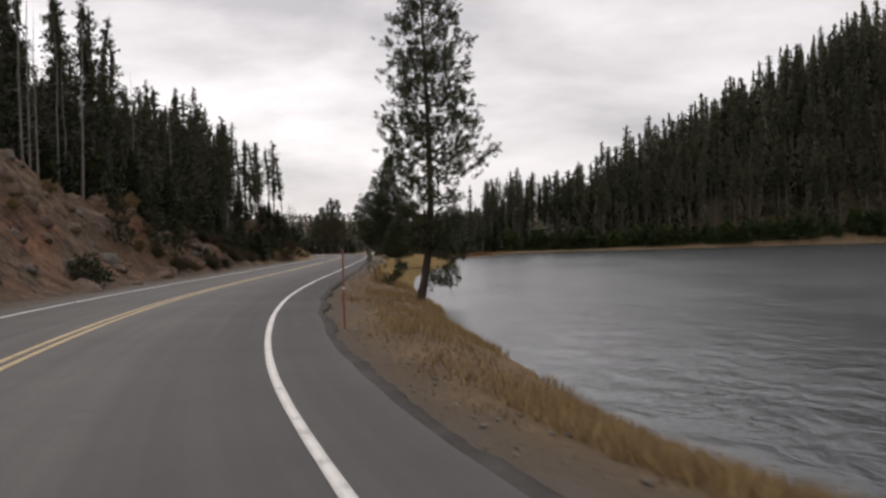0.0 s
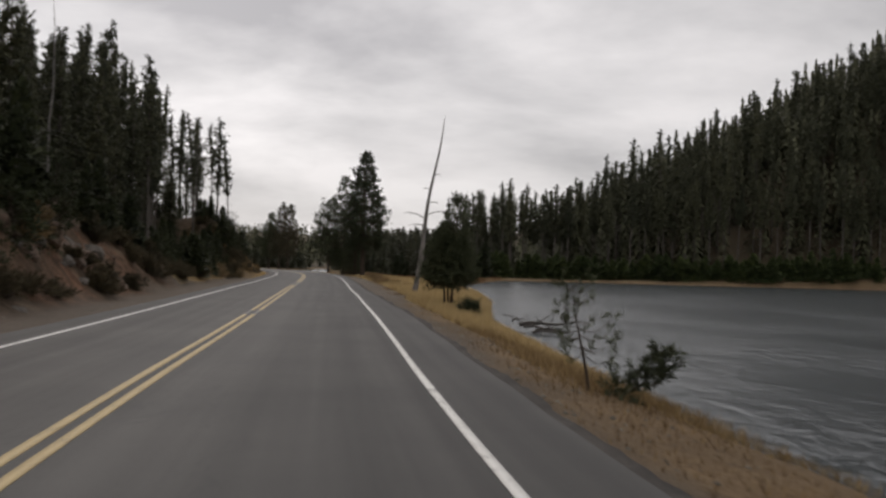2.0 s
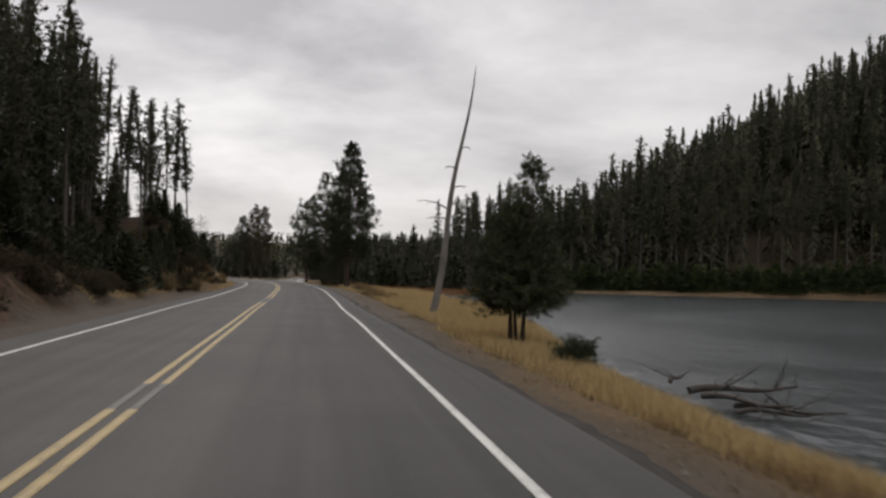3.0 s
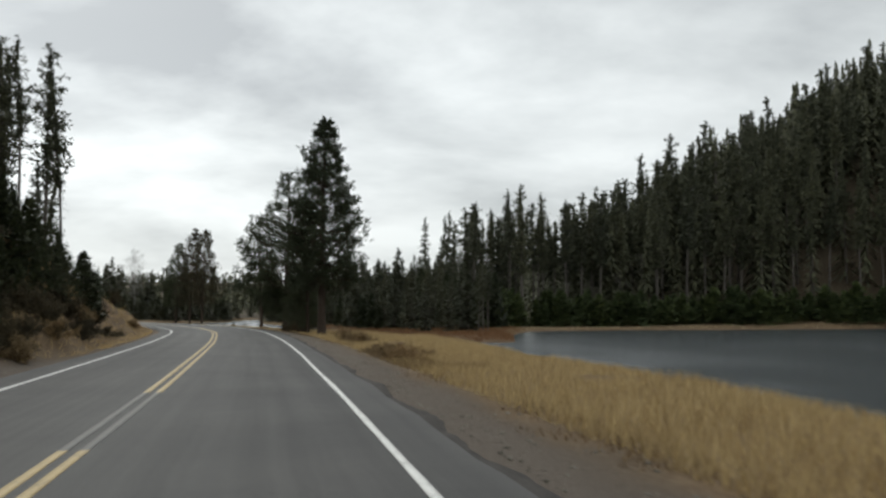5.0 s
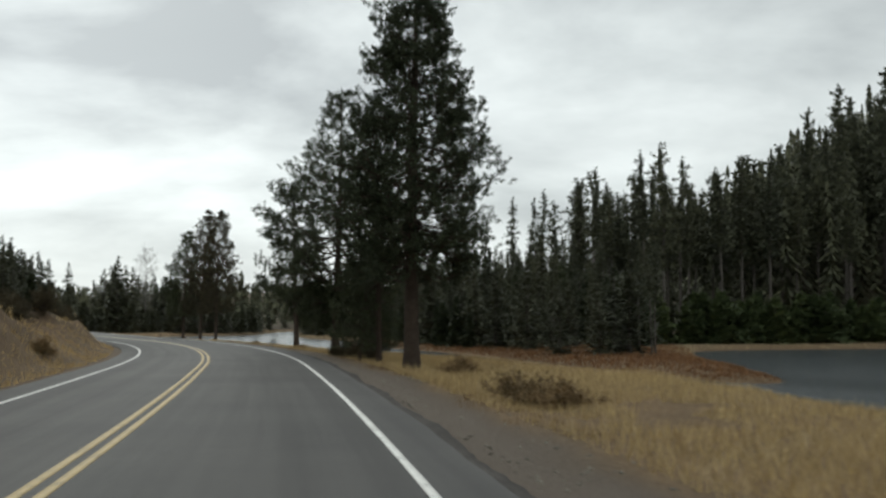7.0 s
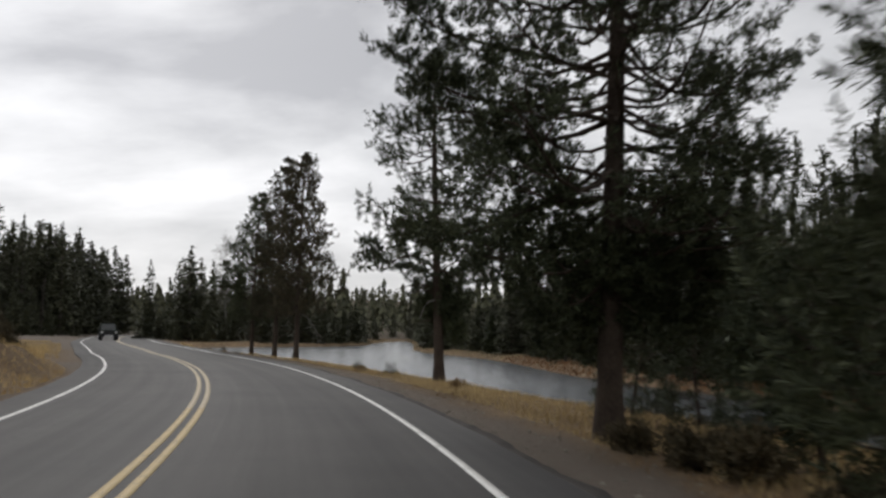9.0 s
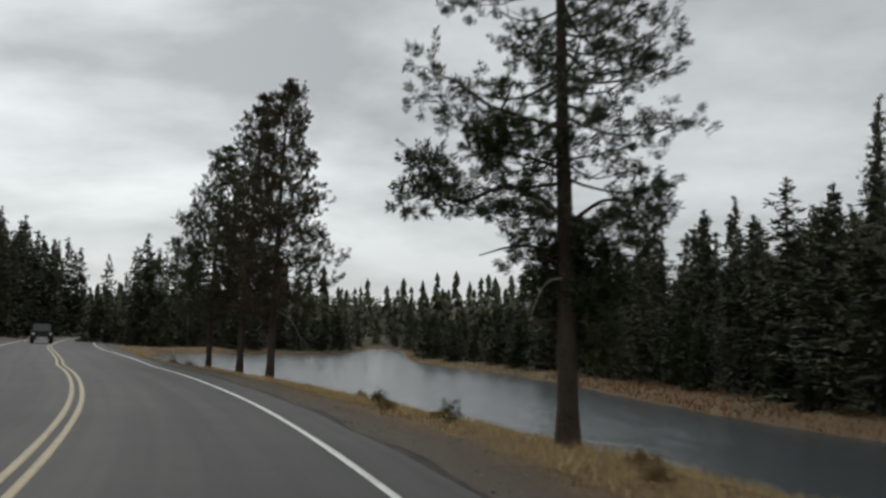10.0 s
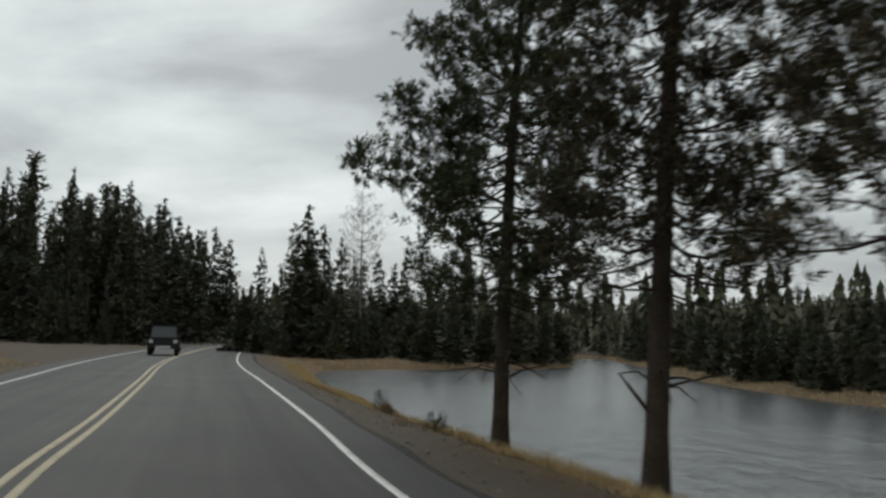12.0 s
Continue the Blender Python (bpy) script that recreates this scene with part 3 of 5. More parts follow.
# ---- trees ----
def conifer(seed, H, clear, radius, trunk_r, whorls, per, tufts, blades, length, width, rise=0.25, lean=(0, 0), taper=1.0, crook=0.15,
            gaps=0.0, twig=0.35, stubs=0, sides=9, lift=0.45, coarse=False, core=0.0, sway=None, knots=0, spread=0.9, sprays=0, skew=0.0):
    """Trunk, branch and needle soups of a conifer that stands at the origin.
    clear: height of the lowest live branch; radius(h): crown radius at a share h of the crown's height (0 bottom, 1 top)."""
    rng = np.random.default_rng(seed)
    trunk, limbs, green = Soup(), Soup(), Soup()
    k = 14
    hz = np.linspace(0, 1, k)
    bend = np.column_stack([np.sin(hz * 2.6 + rng.uniform(0, 6)) - np.sin(rng.uniform(0, 6)) * 0, np.cos(hz * 2.1 + rng.uniform(0, 6))]) * crook
    bend = bend - bend[0]
    if sway:
        bend[:, 0] += np.interp(hz * H, *sway)
    axis = np.column_stack([bend[:, 0] + lean[0] * hz * H, bend[:, 1] + lean[1] * hz * H, hz * H - 0.25 * (1 - hz)])
    rad = trunk_r * ((1 - hz) ** 0.8 * 0.93 + 0.05)
    rad[0] *= 1.35
    tube(trunk, axis, rad, sides)

    def trunk_at(z):
        return np.array([np.interp(z, axis[:, 2], axis[:, 0]), np.interp(z, axis[:, 2], axis[:, 1]), z])

    starts, ends, sizes = [], [], []
    for w in range(whorls):
        h = (w + rng.uniform(-0.4, 0.4)) / (whorls - 1)
        h = min(max(h, 0), 0.985)
        z = clear + (H - clear) * h
        turn = rng.uniform(0, 6.28)
        reach = rng.uniform(0.84, 1.1) if sprays else 1.0
        for q in range(per):
            if rng.random() < gaps:
                continue
            az = turn + q * 6.283 / per + rng.normal(0, 0.35)
            L = max(0.18, radius(h) * rng.uniform(0.62, 1.18) * reach * (1 + skew * math.cos(az)))
            o = trunk_at(z + rng.uniform(-0.12, 0.12))
            out = np.array([np.cos(az), np.sin(az), 0])
            e0 = rise + (h - 0.5) * 0.7 + rng.normal(0, 0.12)
            t = np.linspace(0, 1, 6)[:, None]
            bow, dip = rng.uniform(0.05, 0.32), 0.18
            if sprays:
                e0, bow, dip = e0 + rng.normal(0, 0.18), rng.uniform(-0.05, 0.34), rng.uniform(0.0, 0.26)
            sidev = np.array([-out[1], out[0], 0]) * rng.normal(0, 0.12) * L
            if sprays:
                sidev = sidev + np.cumsum(rng.normal(0, 0.035, (6, 3)), 0) * L
            p = o + out * L * t * np.cos(e0 * 0.6) + np.array([0, 0, 1.0]) * L * (np.tan(e0) * t * 0.6 - dip * np.sin(t * 3.14) + bow * t**2.2) + sidev * t**2
            r0 = max(0.010, min(trunk_r * 0.32, 0.014 * L + 0.006))
            if coarse and rng.random() < 0.75:
                pass
            elif coarse:
                tube(limbs, p[[0, 4]], r0 * np.array([1, 0.4]), 3, False)
            else:
                tube(limbs, p, r0 * np.linspace(1, 0.25, 6), 4 if L < 1.2 else 5, False)
            m = max(2, int(round(tufts * (0.35 + 0.65 * min(1.5, L / 1.6)))))
            f = rng.uniform(0.25, 1.0, m) ** 0.75
            if knots:
                mid_ = rng.uniform(0.35, 0.95, knots)
                mid_[0] = 0.92
                f = (mid_[rng.integers(0, knots, m)] + rng.normal(0, 0.06, m)).clip(0.2, 1.0)
            f[0] = 1.0
            c = np.stack([np.interp(f, t[:, 0], p[:, a]) for a in range(3)], -1)
            if sprays and L > 0.5:
                # side twigs that end in brushes of needles
                flank = np.array([-out[1], out[0], 0])
                k_ = sprays + int(L > 1.8)
                hub = np.linspace(0.4, 0.9, k_) + rng.normal(0, 0.04, k_)
                root = np.stack([np.interp(hub, t[:, 0], p[:, a]) for a in range(3)], -1)
                way = (np.where(np.arange(k_) % 2, 1, -1) * rng.uniform(0.5, 1.1, k_))[:, None] * flank + out * 0.6 + np.array([0, 0, 1]) * rng.uniform(-0.1, 0.7, (k_, 1))
                tip = root + unit(way) * (0.30 * L * (1.25 - hub) + 0.12)[:, None]
                for a_, b_ in zip(root, tip):
                    tube(limbs, [a_, (a_ + b_) / 2 + rng.normal(0, 0.03, 3), b_], r0 * np.array([0.5, 0.35, 0.2]), 3, False)
                ends_ = np.vstack([tip, p[-1:]])
                c = ends_[rng.integers(0, k_ + 1, m)] + rng.normal(0, 0.10, (m, 3))
                c[0] = p[-1]
            bd = unit(p[-1] - p[0])
            dv = unit(bd * 0.8 + rng.normal(0, 0.55, (m, 3)) + np.array([0, 0, lift]))
            small_ = 1 - (0.55 if coarse else 0.28) * h
            ln = twig * rng.uniform(0.6, 1.25, (m, 1)) * small_
            sizes.append(np.full(m, small_))
            off = rng.normal(0, 0.13, (m, 3)) * min(L, 1.8)
            off[0] = 0
            starts.append(c + off * 0.6)
            ends.append(c + off * 0.6 + dv * ln)
    for q in range(stubs):
        z = rng.uniform(0.45, 1.0) * clear
        az = rng.uniform(0, 6.28)
        o, L = trunk_at(z), rng.uniform(0.25, 1.1)
        dv = np.array([np.cos(az), np.sin(az), rng.uniform(-0.35, 0.3)])
        tube(limbs, [o, o + dv * L * 0.5 + rng.normal(0, 0.06, 3), o + dv * L + rng.normal(0, 0.12, 3) - (0, 0, 0.08)], [0.02, 0.014, 0.006], 4, False)
    if core:
        # the dense heart of the crown
        hh = np.linspace(0.02, 0.80, 17)
        path = np.array([trunk_at(clear + (H - clear) * v) for v in hh])
        heart = Soup()
        tube(heart, path, [max(0.03, radius(v) * core * (1.15, 0.55)[q % 2] * rng.uniform(0.8, 1.2)) for q, v in enumerate(hh)], 7)
        wide_ = np.repeat([radius(v) for v in hh], 7)[:, None]
        green.add(heart.v[0] + rng.normal(0, 0.12, heart.v[0].shape) * wide_ * (1, 1, 1.4), heart.f[0])
    top = trunk_at(H * 0.99)
    starts.append(top[None] - (0, 0, min(0.35, H * 0.15)))
    ends.append(top[None] + (0, 0, min(0.25, H * 0.1)))
    sizes.append(np.full(1, 0.5))
    brush(green, rng, np.concatenate(starts), np.concatenate(ends), blades, length, width, spread, np.concatenate(sizes))
    trunk.v += limbs.v
    trunk.f += [f + trunk.n for f in limbs.f]
    trunk.n += limbs.n
    return trunk, green


def tree(name, x, y, z, soups, mats, label, category="tree", group="", turn=0.0):
    e = thing(name, x, y, z, label, category, group, turn)
    for nm, sp, mt in zip(("trunk", "crown"), soups, mats):
        if sp is not None and sp.v:
            part(nm, sp.mesh(nm, mt, nm != "crown"), e)
    return e


def cone(r0, r1, power=1.0, top=0.25):
    return lambda h: r0 + (r1 - r0) * h**power if h < 1 - top else (r0 + (r1 - r0) * h**power) * (0.35 + 0.65 * (1 - h) / top)


def limb(parent, points, r0, r1, mat, label=""):
    """One crooked limb through a few points, as a part of its tree."""
    p = spline(points, 0.12) if len(points) > 2 else np.array(points, float)
    sp = Soup()
    tube(sp, p, np.linspace(r0, r1, len(p)), 6)
    return part("limb", sp.mesh("limb", mat, True), parent, label)


def clump(parent, centre, radius, count, seed, label=""):
    """A dense ball of short needle twigs with an uneven outline."""
    g = np.random.default_rng(seed)
    d = unit(g.normal(size=(count, 3)))
    c0 = np.array(centre) + d * np.array(radius) * g.random((count, 1)) ** 0.45 * 0.9
    sp = Soup()
    brush(sp, g, c0, c0 + (d * 0.6 + g.normal(0, 0.4, (count, 3)) + (0, 0, 0.4)) * 0.2, 26, 0.13, 0.02)
    return part("needle_clump", sp.mesh("needle_clump", M_NEEDLE), parent, label)


PINE = (M_BARK, M_NEEDLE)

# the lone pine on the first bend
x, y = -1.65, 33.84
lone = tree("pine_tree", x, y, gz(x, y) + 0.05, conifer(11, 12.0, 2.0, lambda h: 0.45 + 1.15 * math.sin(3.14 * min(1, 0.12 + 0.85 * h)) * (1 - 0.25 * h), 0.155, 38, 6, 19, 42, 0.14, 0.021,
            0.12, crook=0.06, gaps=0.2, twig=0.32, lift=0.75, sway=([0, 1.2, 3, 6, 12], [0, 0.27, 0.5, 0.5, 0.42]), spread=1.2, sprays=3, skew=0.14), PINE,
            "tall slender green pine leaning at the water's edge", group="roadside pines")
limb(lone, [(0.25, 0, 1.5), (0.65, -0.1, 1.62), (1.05, -0.15, 1.45), (1.3, -0.15, 1.1)], 0.035, 0.012, M_BARK)
limb(lone, [(0.2, 0, 1.2), (-0.3, -0.05, 1.15), (-0.75, -0.05, 1.05)], 0.022, 0.008, M_BARK, "thin bare lower limb")
limb(lone, [(0.2, 0, 1.1), (0.5, 0, 1.15), (0.75, -0.05, 0.9), (1.1, -0.05, 0.5), (1.25, -0.05, 0.15)], 0.022, 0.008, M_BARK)
clump(lone, (1.1, -0.1, 0.85), (0.32, 0.3, 0.42), 60, 711, "low drooping needle clump")
clump(lone, (1.2, 0.0, 1.55), (0.5, 0.35, 0.22), 40, 712)
clump(lone, (0.75, 0.0, 1.75), (0.5, 0.4, 0.3), 50, 713)
clump(lone, (0.6, 0.0, 0.65), (0.3, 0.25, 0.16), 24, 714)

# three big pines beyond the grass
x, y = -11.4, 144.9
tree("pine_tree", x, y, gz(x, y) + 0.05, conifer(23, 14.7, 3.4, lambda h: (3.5 * (1 - h) ** 1.1 + 0.35) * (0.5 + 0.5 * min(1, h * 5)), 0.29, 46, 7, 23, 34, 0.15, 0.028, 0.06,
     gaps=0.1, twig=0.36, stubs=8, lift=0.75, spread=1.2, sprays=4), PINE, "broad dark green pine with a full conical crown", group="roadside pines")
x, y = -14.6, 158.6
broad_pine = tree("pine_tree", x, y, gz(x, y) + 0.05, conifer(31, 12.9, 2.7, lambda h: (0.3 + 3.7 * (1 - h) ** 0.85) * (0.55 + 0.45 * min(1, h * 3)), 0.22, 34, 6, 19, 32, 0.15, 0.024, 0.12, gaps=0.24, twig=0.36, stubs=12, lift=0.75, spread=1.2, sprays=4), PINE,
     "dark green pine with ragged drooping lower branches", group="roadside pines")
for q, pts in enumerate(([(0, 0, 5.6), (-1.2, -0.2, 5.9), (-2.5, -0.3, 6.2), (-3.5, -0.3, 6.9)], [(0, 0, 4.9), (-1.1, -0.1, 5.1), (-2.3, -0.4, 5.2), (-3.2, -0.5, 5.7)], [(0, 0, 4.0), (-0.9, 0.1, 4.2), (-1.9, 0.1, 4.1)],
                         [(0, 0, 6.6), (-1.0, 0.1, 7.1), (-2.2, 0.2, 7.5), (-2.9, 0.2, 8.2)], [(0, 0, 4.4), (1.2, 0.2, 4.5), (2.4, 0.3, 4.2)], [(0, 0, 3.7), (-1.0, -0.4, 3.5), (-2.0, -0.7, 3.1), (-2.8, -0.9, 2.85)])):
    limb(broad_pine, pts, 0.05, 0.012, M_BARK)
    for k, (a, b_, c_) in enumerate(pts[1:]):
        clump(broad_pine, (a, b_, c_ + 0.1), (0.55, 0.45, 0.28), 42, 720 + q * 5 + k)
    clump(broad_pine, tuple((u + v) / 2 for u, v in zip(pts[-2], pts[-1])), (0.5, 0.4, 0.26), 45, 750 + q)
for q, (a, b_, c_) in enumerate(((-1.5, 0.3, 4.7), (-0.9, -0.2, 3.5), (-0.4, 0.4, 2.9), (0.8, 0.2, 3.4), (1.5, 0.0, 3.6), (0.5, -0.2, 2.6), (1.2, 0.1, 2.3), (-0.9, 0.1, 2.2), (0.6, 0.2, 1.7), (-0.5, 0.3, 1.6), (1.8, 0.1, 2.9), (-1.5, 0.2, 2.8), (0.1, 0.4, 2.1), (0.9, -0.1, 2.9), (-0.2, -0.3, 2.6), (1.6, 0.2, 2.0))):
    clump(broad_pine, (a, b_, c_), (0.75, 0.6, 0.45), 150, 760 + q)
x, y = -17.75, 175.7
open_pine = tree("pine_tree", x, y, gz(x, y) + 0.05, conifer(49, 11.0, 3.2, lambda h: 0.5 + 1.5 * math.sin(3.14 * min(1, 0.2 + h * 0.76)), 0.19, 23, 5, 22, 46, 0.125, 0.017, 0.05, (0.01, 0), crook=0.2,
                 gaps=0.25, twig=0.28, stubs=14, spread=1.3, sprays=3), PINE, "open-crowned pine with crooked bare lower limbs", group="roadside pines")


limb(open_pine, [(0, 0, 3.5), (-0.5, -0.1, 3.95), (-1.1, -0.1, 4.15), (-1.8, 0.1, 3.9), (-2.3, 0.3, 4.1), (-2.75, 0.4, 3.95)], 0.05, 0.014, M_BARK)
limb(open_pine, [(0, 0, 2.95), (-0.5, -0.05, 3.15), (-1.0, -0.1, 3.15), (-1.5, -0.1, 3.0)], 0.04, 0.010, M_BARK)
limb(open_pine, [(0, 0, 4.4), (-0.5, 0.05, 4.6), (-1.2, 0, 4.75)], 0.04, 0.014, M_BARK)
limb(open_pine, [(0, 0, 3.6), (0.5, -0.1, 3.95), (0.95, -0.15, 3.9), (1.3, -0.15, 3.6)], 0.04, 0.012, M_BARK)
limb(open_pine, [(-0.1, -0.12, 2.65), (-0.35, -0.2, 2.62), (-0.52, -0.22, 2.42), (-0.66, -0.24, 2.05)], 0.028, 0.010, M_DEAD, "bleached drooping dead limb")
clump(open_pine, (-1.25, 0, 4.95), (0.55, 0.5, 0.45), 160, 701, "dense dark clump of needles")
clump(open_pine, (-1.0, -0.1, 3.95), (0.34, 0.3, 0.28), 45, 702)
clump(open_pine, (-2.2, -0.1, 4.2), (0.35, 0.3, 0.3), 40, 703)
clump(open_pine, (-2.0, 0.2, 3.85), (0.35, 0.3, 0.2), 30, 704)
clump(open_pine, (-2.45, 0.4, 4.45), (0.36, 0.35, 0.42), 70, 707)
clump(open_pine, (-2.7, 0.4, 3.9), (0.3, 0.3, 0.25), 34, 708)
clump(open_pine, (1.25, -0.15, 3.75), (0.4, 0.35, 0.3), 45, 705)
for q, (a, b_, c_) in enumerate(((0.35, -0.1, 2.4), (-0.25, 0.3, 2.9), (0.15, 0.3, 2.0), (0.5, 0.0, 1.65), (-0.4, 0.2, 2.35), (0.2, 0.2, 3.2), (0.65, 0.1, 2.7))):
    clump(open_pine, (a, b_, c_), (0.42, 0.4, 0.42), 130, 770 + q)
# the row of three
for q, (x, y, h, r, sd, cl, rd) in enumerate(((-26.4, 196.5, 11.5, 1.9, 61, 3.0, 0.165), (-28.5, 200.9, 12.1, 1.6, 62, 2.9, 0.165), (-30.8, 204.9, 10.4, 1.75, 63, 2.5, 0.15))):
    e = tree("pine_tree", x, y, gz(x, y) + 0.05, conifer(sd, h, cl, lambda t, r=r: 0.15 + r * (1 - t) ** 0.65 * (0.7 + 0.3 * min(1, t * 5)), rd, 34, 6, 19, 34, 0.14, 0.024, 0.16, (0.045, 0), gaps=0.24, twig=0.32,
         stubs=18, lift=0.75, spread=1.25, sprays=3), (M_BARK, M_NEEDLE if q == 2 else M_NEEDLE_RUSTY), ("tall green pine with a rusty-tinged crown", "slim green pine in a row of three", "shorter green pine in a row of three")[q], group="row of three pines")
    if q == 0:
        for pts, r0 in (([(0.15, 0, 2.7), (0.7, 0, 2.35), (1.1, 0, 1.7), (1.25, 0, 0.9)], 0.03), ([(1.1, 0, 1.7), (1.45, 0, 1.35), (1.65, 0.05, 0.8)], 0.014), ([(1.0, 0, 1.85), (0.95, 0.1, 1.4), (0.9, 0.1, 1.0)], 0.012),
                        ([(1.3, 0, 1.5), (1.4, -0.1, 1.1), (1.42, -0.1, 0.75)], 0.01), ([(1.2, 0, 1.2), (1.5, 0.1, 1.0), (1.6, 0.1, 0.6)], 0.01)):
            limb(e, pts, r0, 0.005, M_DEAD, "bleached broken branch hanging down")
    if q == 1:
        limb(e, [(-0.1, 0, 1.05), (-0.3, -0.05, 1.3), (-0.45, -0.05, 1.5)], 0.03, 0.012, M_BARK, "broken bare limb")
        limb(e, [(0.1, 0, 1.45), (0.3, 0, 1.46), (0.42, 0, 1.45)], 0.022, 0.01, M_BARK)
    if q == 2:
        for k, pts in enumerate(([(0.1, 0, 4.1), (-0.8, -0.3, 4.45), (-1.7, -0.6, 4.45), (-2.3, -0.8, 4.6)], [(0.15, 0, 5.1), (-0.8, -0.2, 5.5), (-1.6, -0.4, 5.6)], [(0.1, 0, 6.2), (-0.7, -0.1, 6.7), (-1.3, -0.2, 7.0)])):
            limb(e, pts, 0.035, 0.010, M_BARK)
            for m, p in enumerate(pts[1:]):
                clump(e, (p[0], p[1], p[2] + 0.08), (0.45, 0.4, 0.24), 50, 790 + k * 4 + m)
        limb(e, [(0.1, 0, 3.8), (-0.4, -0.2, 3.75), (-0.8, -0.4, 3.2), (-1.0, -0.5, 2.7)], 0.022, 0.007, M_BARK, "thin bare drooping limb")
        limb(e, [(0.08, 0, 1.15), (0.35, -0.05, 1.32), (0.8, -0.05, 1.42)], 0.026, 0.01, M_BARK)
# a thin dark pine and its understory beside the big ones
x, y = -12.5, 150.2
tree("pine_tree", x, y, gz(x, y), conifer(71, 9.5, 2.6, lambda h: 0.3 + 1.15 * (1 - h) ** 0.7, 0.125, 22, 6, 10, 40, 0.17, 0.021, 0.1, gaps=0.15, stubs=8), PINE, "slim dark pine beside larger trunks", group="roadside pines")
for x, y, h, sd in ((-13.5, 163.2, 2.6, 72), (-12.6, 161.0, 1.9, 73)):
    tree("pine_sapling", x, y, gz(x, y), conifer(sd, h, 0.1, cone(0.9, 0.2), 0.04, 10, 6, 6, 30, 0.15, 0.016, 0.2), PINE, "low dark pine sapling among the roadside trunks", "sapling", "pine saplings")

x, y = -12.6, 155.3
tree("pine_tree", x, y, gz(x, y), conifer(75, 2.5, 0.45, lambda h: 0.2 + 0.75 * math.sin(3.14 * min(1, 0.22 + h * 0.78)), 0.06, 13, 6, 9, 34, 0.15, 0.022, 0.1, crook=0.06, knots=3, spread=1.2), PINE, "dense dark low pine on a short stem", group="roadside pines")
x, y = -13.3, 150.9
tree("pine_sapling", x, y, gz(x, y), conifer(74, 3.6, 0.7, lambda h: 0.3 + 1.0 * math.sin(3.14 * min(1, 0.3 + h * 0.7)), 0.05, 14, 6, 8, 40, 0.15, 0.02, 0.2), PINE, "dense dark young pine on a bare stem", "sapling", "pine saplings")

# multi-stemmed young pine at the shore
x, y = -4.88, 70.4
e = thing("young_pine", x, y, gz(x, y), "bushy multi-stemmed young pine with bare lower stems", "tree")
sp_t, sp_g = Soup(), Soup()
for q in range(5):
    tr, gr = conifer(80 + q, 4.45 if q == 0 else 3.5 - q * 0.2, 1.0, lambda h: 0.85 * (1 - h) ** 0.8 + 0.12, 0.055, 24, 6, 9, 30, 0.13, 0.016, 0.35, (0.0, 0.0) if q == 0 else (0.075 * math.cos(q * 1.6), 0.075 * math.sin(q * 1.6)), crook=0.08, sides=6, twig=0.22)
    for dst, src in ((sp_t, tr), (sp_g, gr)):
        for v, f in zip(src.v, src.f):
            dst.v.append(v + (0.18 * math.cos(q * 1.3), 0.18 * math.sin(q * 1.3), 0))
        dst.f += [f + dst.n for f in src.f]
        dst.n += src.n
for nm, sp, mt in (("trunk", sp_t, M_BARK), ("crown", sp_g, M_NEEDLE)):
    part(nm, sp.mesh(nm, mt), e)
x, y = -4.12, 44.6
tree("pine_sapling", x, y, gz(x, y), conifer(91, 1.5, 0.6, cone(0.5, 0.25), 0.03, 8, 4, 4, 34, 0.11, 0.012, 0.15, gaps=0.3, twig=0.18, skew=0.45), PINE, "scrawny sapling with few needle tufts on the grassy bank", "sapling", "pine saplings")
x, y = -3.72, 44.7
leaning = thing("pine_sapling", x, y, gz(x, y), "low green pine sapling leaning over the water", "sapling", "pine saplings")
limb(leaning, [(0, 0, -0.05), (0.25, 0, 0.14), (0.5, 0.05, 0.3), (0.7, 0.05, 0.55)], 0.022, 0.008, M_BARK)
limb(leaning, [(0.3, 0, 0.17), (0.45, -0.1, 0.2), (0.62, -0.1, 0.24)], 0.012, 0.006, M_BARK)
for q, (a, b_, c_, k) in enumerate(((0.05, 0.05, 0.06, 0.2), (0.36, 0, 0.24, 0.15), (0.6, -0.08, 0.27, 0.12), (0.58, 0.05, 0.46, 0.11), (0.72, 0.05, 0.56, 0.09))):
    clump(leaning, (a, b_, c_), (k, k, k * 0.7), int(90 * k) + 4, 810 + q)
for s, l_, h, sd in ((219.6, 3.9, 0.34, 94), (214.4, 4.0, 0.2, 95), (184.1, 4.9, 0.3, 96), (187.8, 4.6, 0.2, 97)):
    x, y = place(s, l_)
    tree("pine_sapling", x, y, gz(x, y), conifer(sd, h, 0.02, cone(0.11, 0.05), 0.008, 7, 5, 4, 26, 0.045, 0.006, 0.5, twig=0.06, crook=0.02), PINE, "knee-high seedling in the dry roadside grass", "sapling", "pine saplings")

